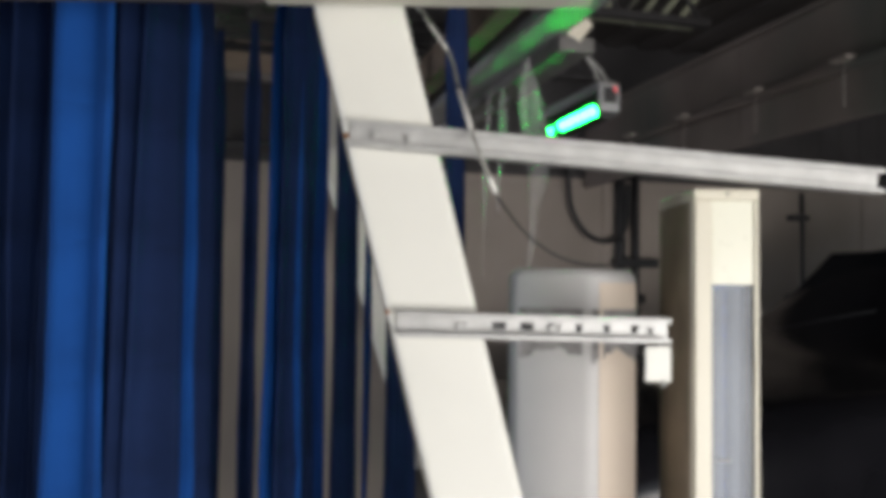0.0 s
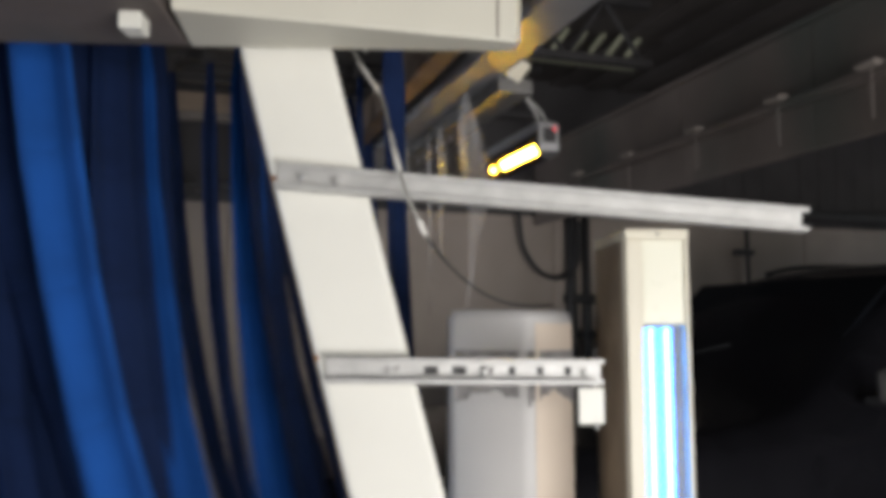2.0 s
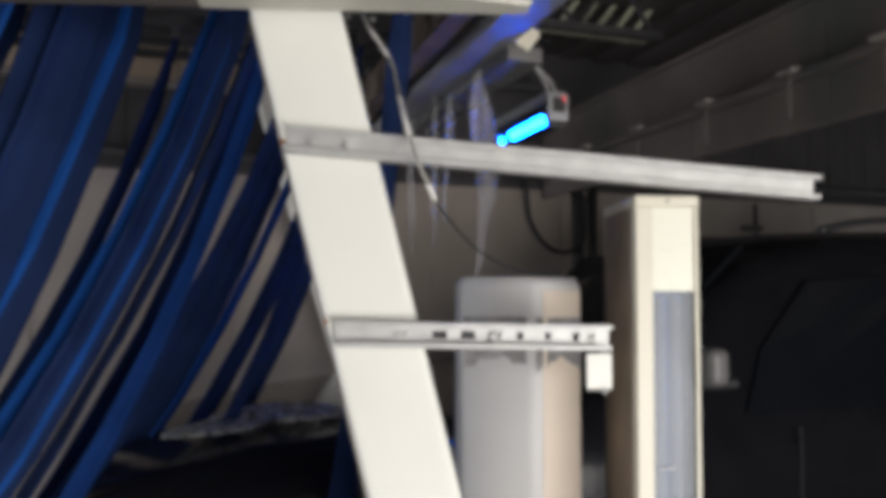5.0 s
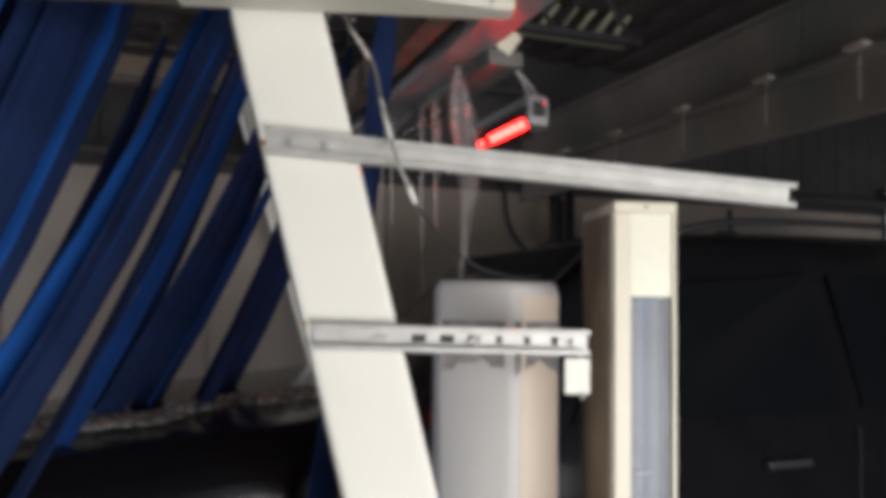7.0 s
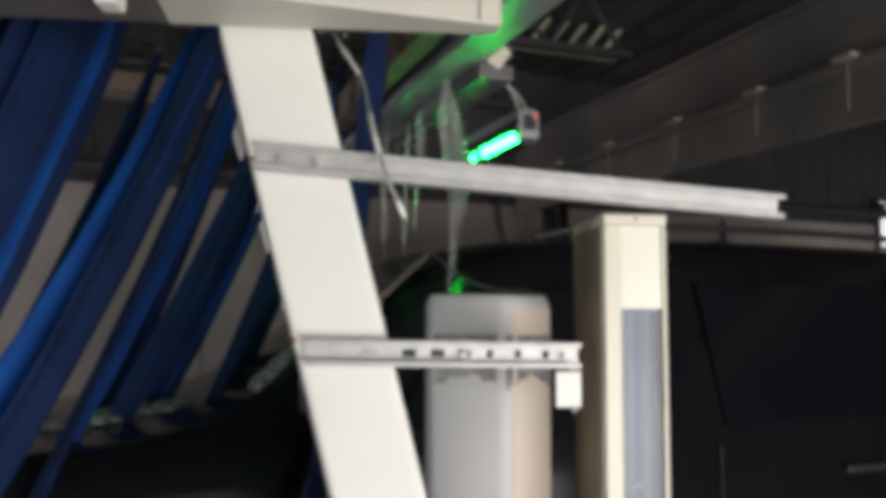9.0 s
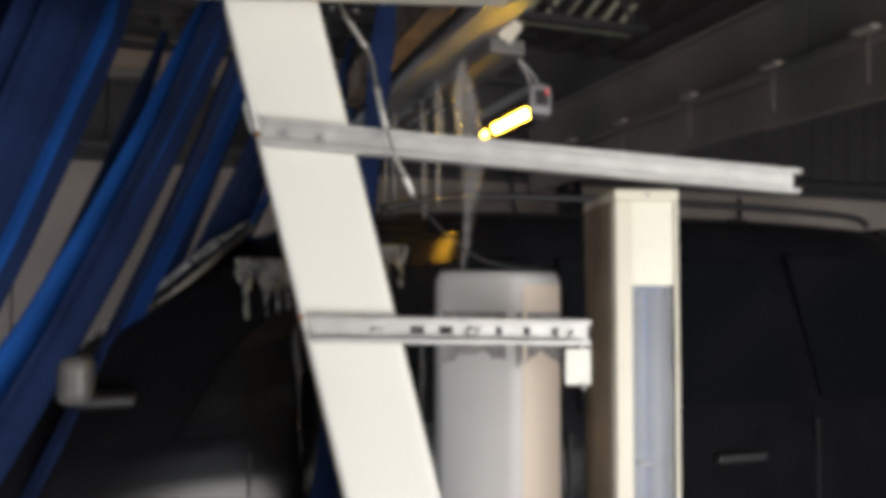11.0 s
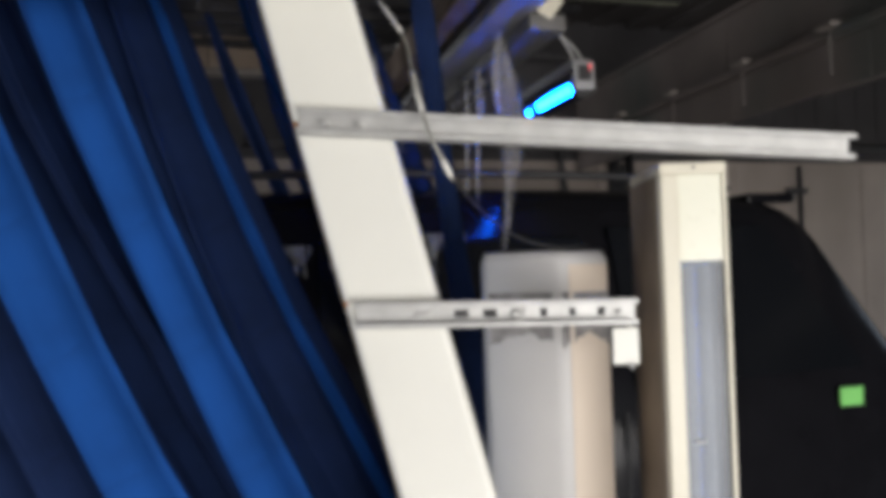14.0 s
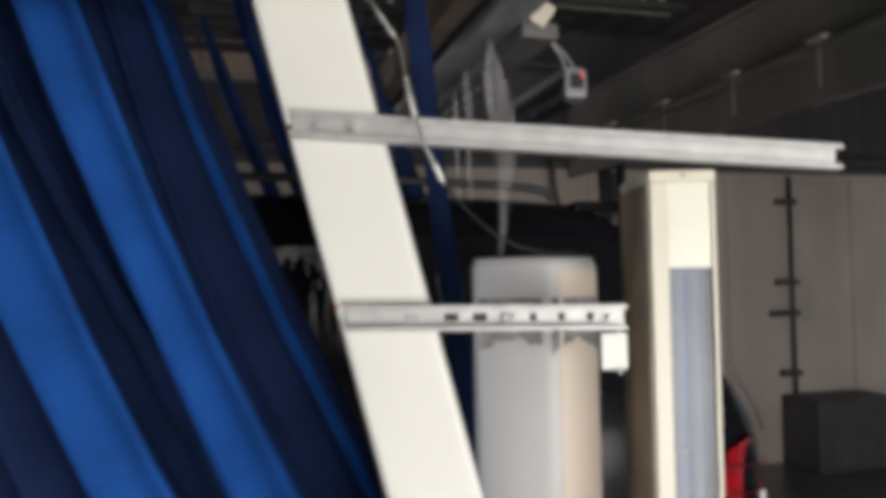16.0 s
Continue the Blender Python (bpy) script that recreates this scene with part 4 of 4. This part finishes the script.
def smear(seed, w, h):
    """A thin uneven sheet of foam against the plane y = 0."""
    rng = random.Random(seed)
    n = 22
    rim = []
    for k in range(n):
        q = 2 * math.pi * k / n
        r = 0.75 + 0.35 * rng.random()
        rim.append((w / 2 * r * math.cos(q), h / 2 * r * math.sin(q) * (1.3 if math.sin(q) < 0 else 0.8)))
    return prism(rim, 0.003)


def build_smears():
    rng = random.Random(5)
    for k in range(9):
        ob = part("foam_smear", smear(40 + k, rng.uniform(0.35, 0.6), rng.uniform(0.3, 0.45)), FOAM_SMEAR)
        tagged(ob, "thin grey-white soap smear on the car door", "foam", "foam smears")
        DRIPS.append((ob, 0.95 + 0.29 * k + rng.uniform(-0.05, 0.05), 0.994, rng.uniform(0.72, 0.88), 0, rng.uniform(0, 0.3)))


def mound(seed, w, d, h):
    """A low, lumpy heap of foam on the plane z = 0."""
    rng = random.Random(seed)
    bm = bmesh.new()
    n, rings = 26, []
    lob = [rng.uniform(0.6, 1.1) for _ in range(n)]
    lob = [(lob[i - 1] + lob[i] + lob[(i + 1) % n]) / 3 for i in range(n)]
    for f, z in ((1.0, 0.0), (0.95, 0.35), (0.78, 0.75), (0.5, 0.95), (0.2, 1.0)):
        rings.append([bm.verts.new((w / 2 * f * lob[k] * math.cos(2 * math.pi * k / n), d / 2 * f * lob[k] * math.sin(2 * math.pi * k / n), h * z * (0.6 + 0.8 * noise.noise((k * 0.7, f * 5, seed)) ** 2 + (0.4 if z else 0)))) for k in range(n)])
    for a, b in zip(rings, rings[1:]):
        for k in range(n):
            bm.faces.new((a[k], a[(k + 1) % n], b[(k + 1) % n], b[k]))
    bm.faces.new(rings[-1])
    bm.faces.new(rings[0][::-1])
    return bm


def build_mounds():
    rng = random.Random(8)
    # places on the car: along it, across it, height, pitch
    for k in range(16):
        if k < 9:
            x = 4.08 + 0.15 * k
            y, z, pitch = rng.uniform(0.25, 0.72), 1.205 - 0.0135 * k, 5
        else:
            x = 3.36 + 0.075 * (k - 9)
            y, z, pitch = rng.uniform(0.30, 0.58), 1.70 - 0.062 * (k - 9), 41
        ob = part("foam_patch", mound(60 + k, rng.uniform(0.22, 0.42), rng.uniform(0.2, 0.34), rng.uniform(0.012, 0.03)), FOAM, smooth=True)
        tagged(ob, "patch of wet white foam on the car's bonnet" if k < 9 else "patch of wet white foam on the windscreen", "foam", "foam patches")
        DRIPS.append((ob, x, y, z, (0, pitch), rng.uniform(0, 0.2)))


build_drips()
build_smears()
build_mounds()


def motions():
    # the car on its conveyor
    walk(CAR, [(t, car_pose(t)) for t in range(0, 17)])
    # the curtain: still at first, then swung to and fro by its frame
    peaks = (-0.4, 1.5, 3.68, 5.95, 8.05, 10.03, 12.0, 14.0, 16.0, 18.0)      # when the strips stand farthest along the lane
    turn_of = lambda t: 2 * math.pi * float(np.interp(t, peaks, range(len(peaks))))
    for s, segs, a, c, lag, amp in STRIPS:
        tops, rows = [], [[] for _ in segs]
        t = 0.0
        while t < 16.001:
            grow = min(1.0, max(0.0, (t - 1.2) / 1.0))
            grow = grow * grow * (3 - 2 * grow) * amp * (1 + 0.25 * min(1.0, max(0.0, 3.4 - t)))      # the first kick is the widest
            ph = lambda d: math.cos(turn_of(t - lag - d))
            sway = -0.10 * grow * ph(-0.25) - 0.30 * math.exp(-((t - 2.5) / 0.32) ** 2)
            tops.append((t, tun(a + sway, c, 2.48)))
            p = Vector((0, 0, 0))
            for i in range(COUNT):
                ang = -grow * (18 + 2.4 * i) * ph(0.025 * i)
                rows[i].append((t, pose(p.x, p.y, p.z, 0, ang, 0)))
                p = p + Vector((-math.sin(radians(ang)), 0, -math.cos(radians(ang)))) * SEG
            t = round(t + 0.2, 3)
        walk(s, tops)
        for ob, r in zip(segs, rows):
            walk(ob, r)
    # the added drum of the light bar turns from colour to colour, at last to its dark side
    rows = [(0.0, 0)]
    for t, k in ((0.47, 1), (1.70, 2), (2.93, 3), (4.15, 4), (5.40, 5), (6.95, 6), (8.25, 8), (9.50, 9), (10.80, 10), (12.15, 11), (13.45, 12), (14.15, 15)):
        was = rows[-1][1]
        rows.append((t - 0.035, was))
        for q in range(was + 1, k + 1):
            rows.append((t - 0.035 + 0.07 * (q - was) / (k - was), q))
    rows.append((16.0, rows[-1][1]))
    walk(DRUM[0], [(t, pose(0, 0, -0.004, 0, 45 * k, 0)) for t, k in rows])
    # the post's tubes turn their lit side to the front and away again, in place of switching
    for ob, x in TUBES:
        rows = [(0.0, 180)]
        for t, a0, a1 in ((0.95, 180, 0), (2.84, 0, 180), (11.2, 180, 0), (13.28, 0, 180)):
            rows += [(t - 0.05, a0), (t - 0.0167, a0 + (a1 - a0) / 3), (t + 0.0167, a0 + (a1 - a0) * 2 / 3), (t + 0.05, a1)]
        rows.append((16.0, 180))
        walk(ob, [(t, pose(x, 0.030, 0, 0, 0, a)) for t, a in rows])
    # falling foam, drifting a little
    for ob, a, c, z, k in STREAMS:
        walk(ob, [(t * 0.5, tun(a + 0.012 * math.sin(t * 0.9 + k), c, z - 0.02 - 0.02 * math.sin(t * 1.3 + k * 2), 0, 2 * math.sin(t * 0.7 + k), 0)) for t in range(0, 33)])
    # foam drops from the arch onto the car and goes with it
    for ob, x, y, z, lean, wait in DRIPS:
        hit = next((k / 20 for k in range(320) if car_at(k / 20) < 0.62 + x), 16) + wait
        hit = min(max(hit, 0.6), 15.4)
        ride = lambda t: car_pose(t) @ (pose(x, y, z, *lean) if isinstance(lean, tuple) else pose(x, y, z, lean, 0, 0))
        start = ride(hit)
        nozzle = Matrix.Translation(Vector((start.translation.x, start.translation.y + 0.25, 3.365))) @ start.to_3x3().to_4x4()
        rows = [(0, nozzle), (hit - 0.4, nozzle), (hit, start)]
        t = hit + 0.5
        while t < 16:
            rows.append((t, ride(t)))
            t += 0.5
        rows.append((16.5, ride(16.5)))
        walk(ob, rows)


motions()
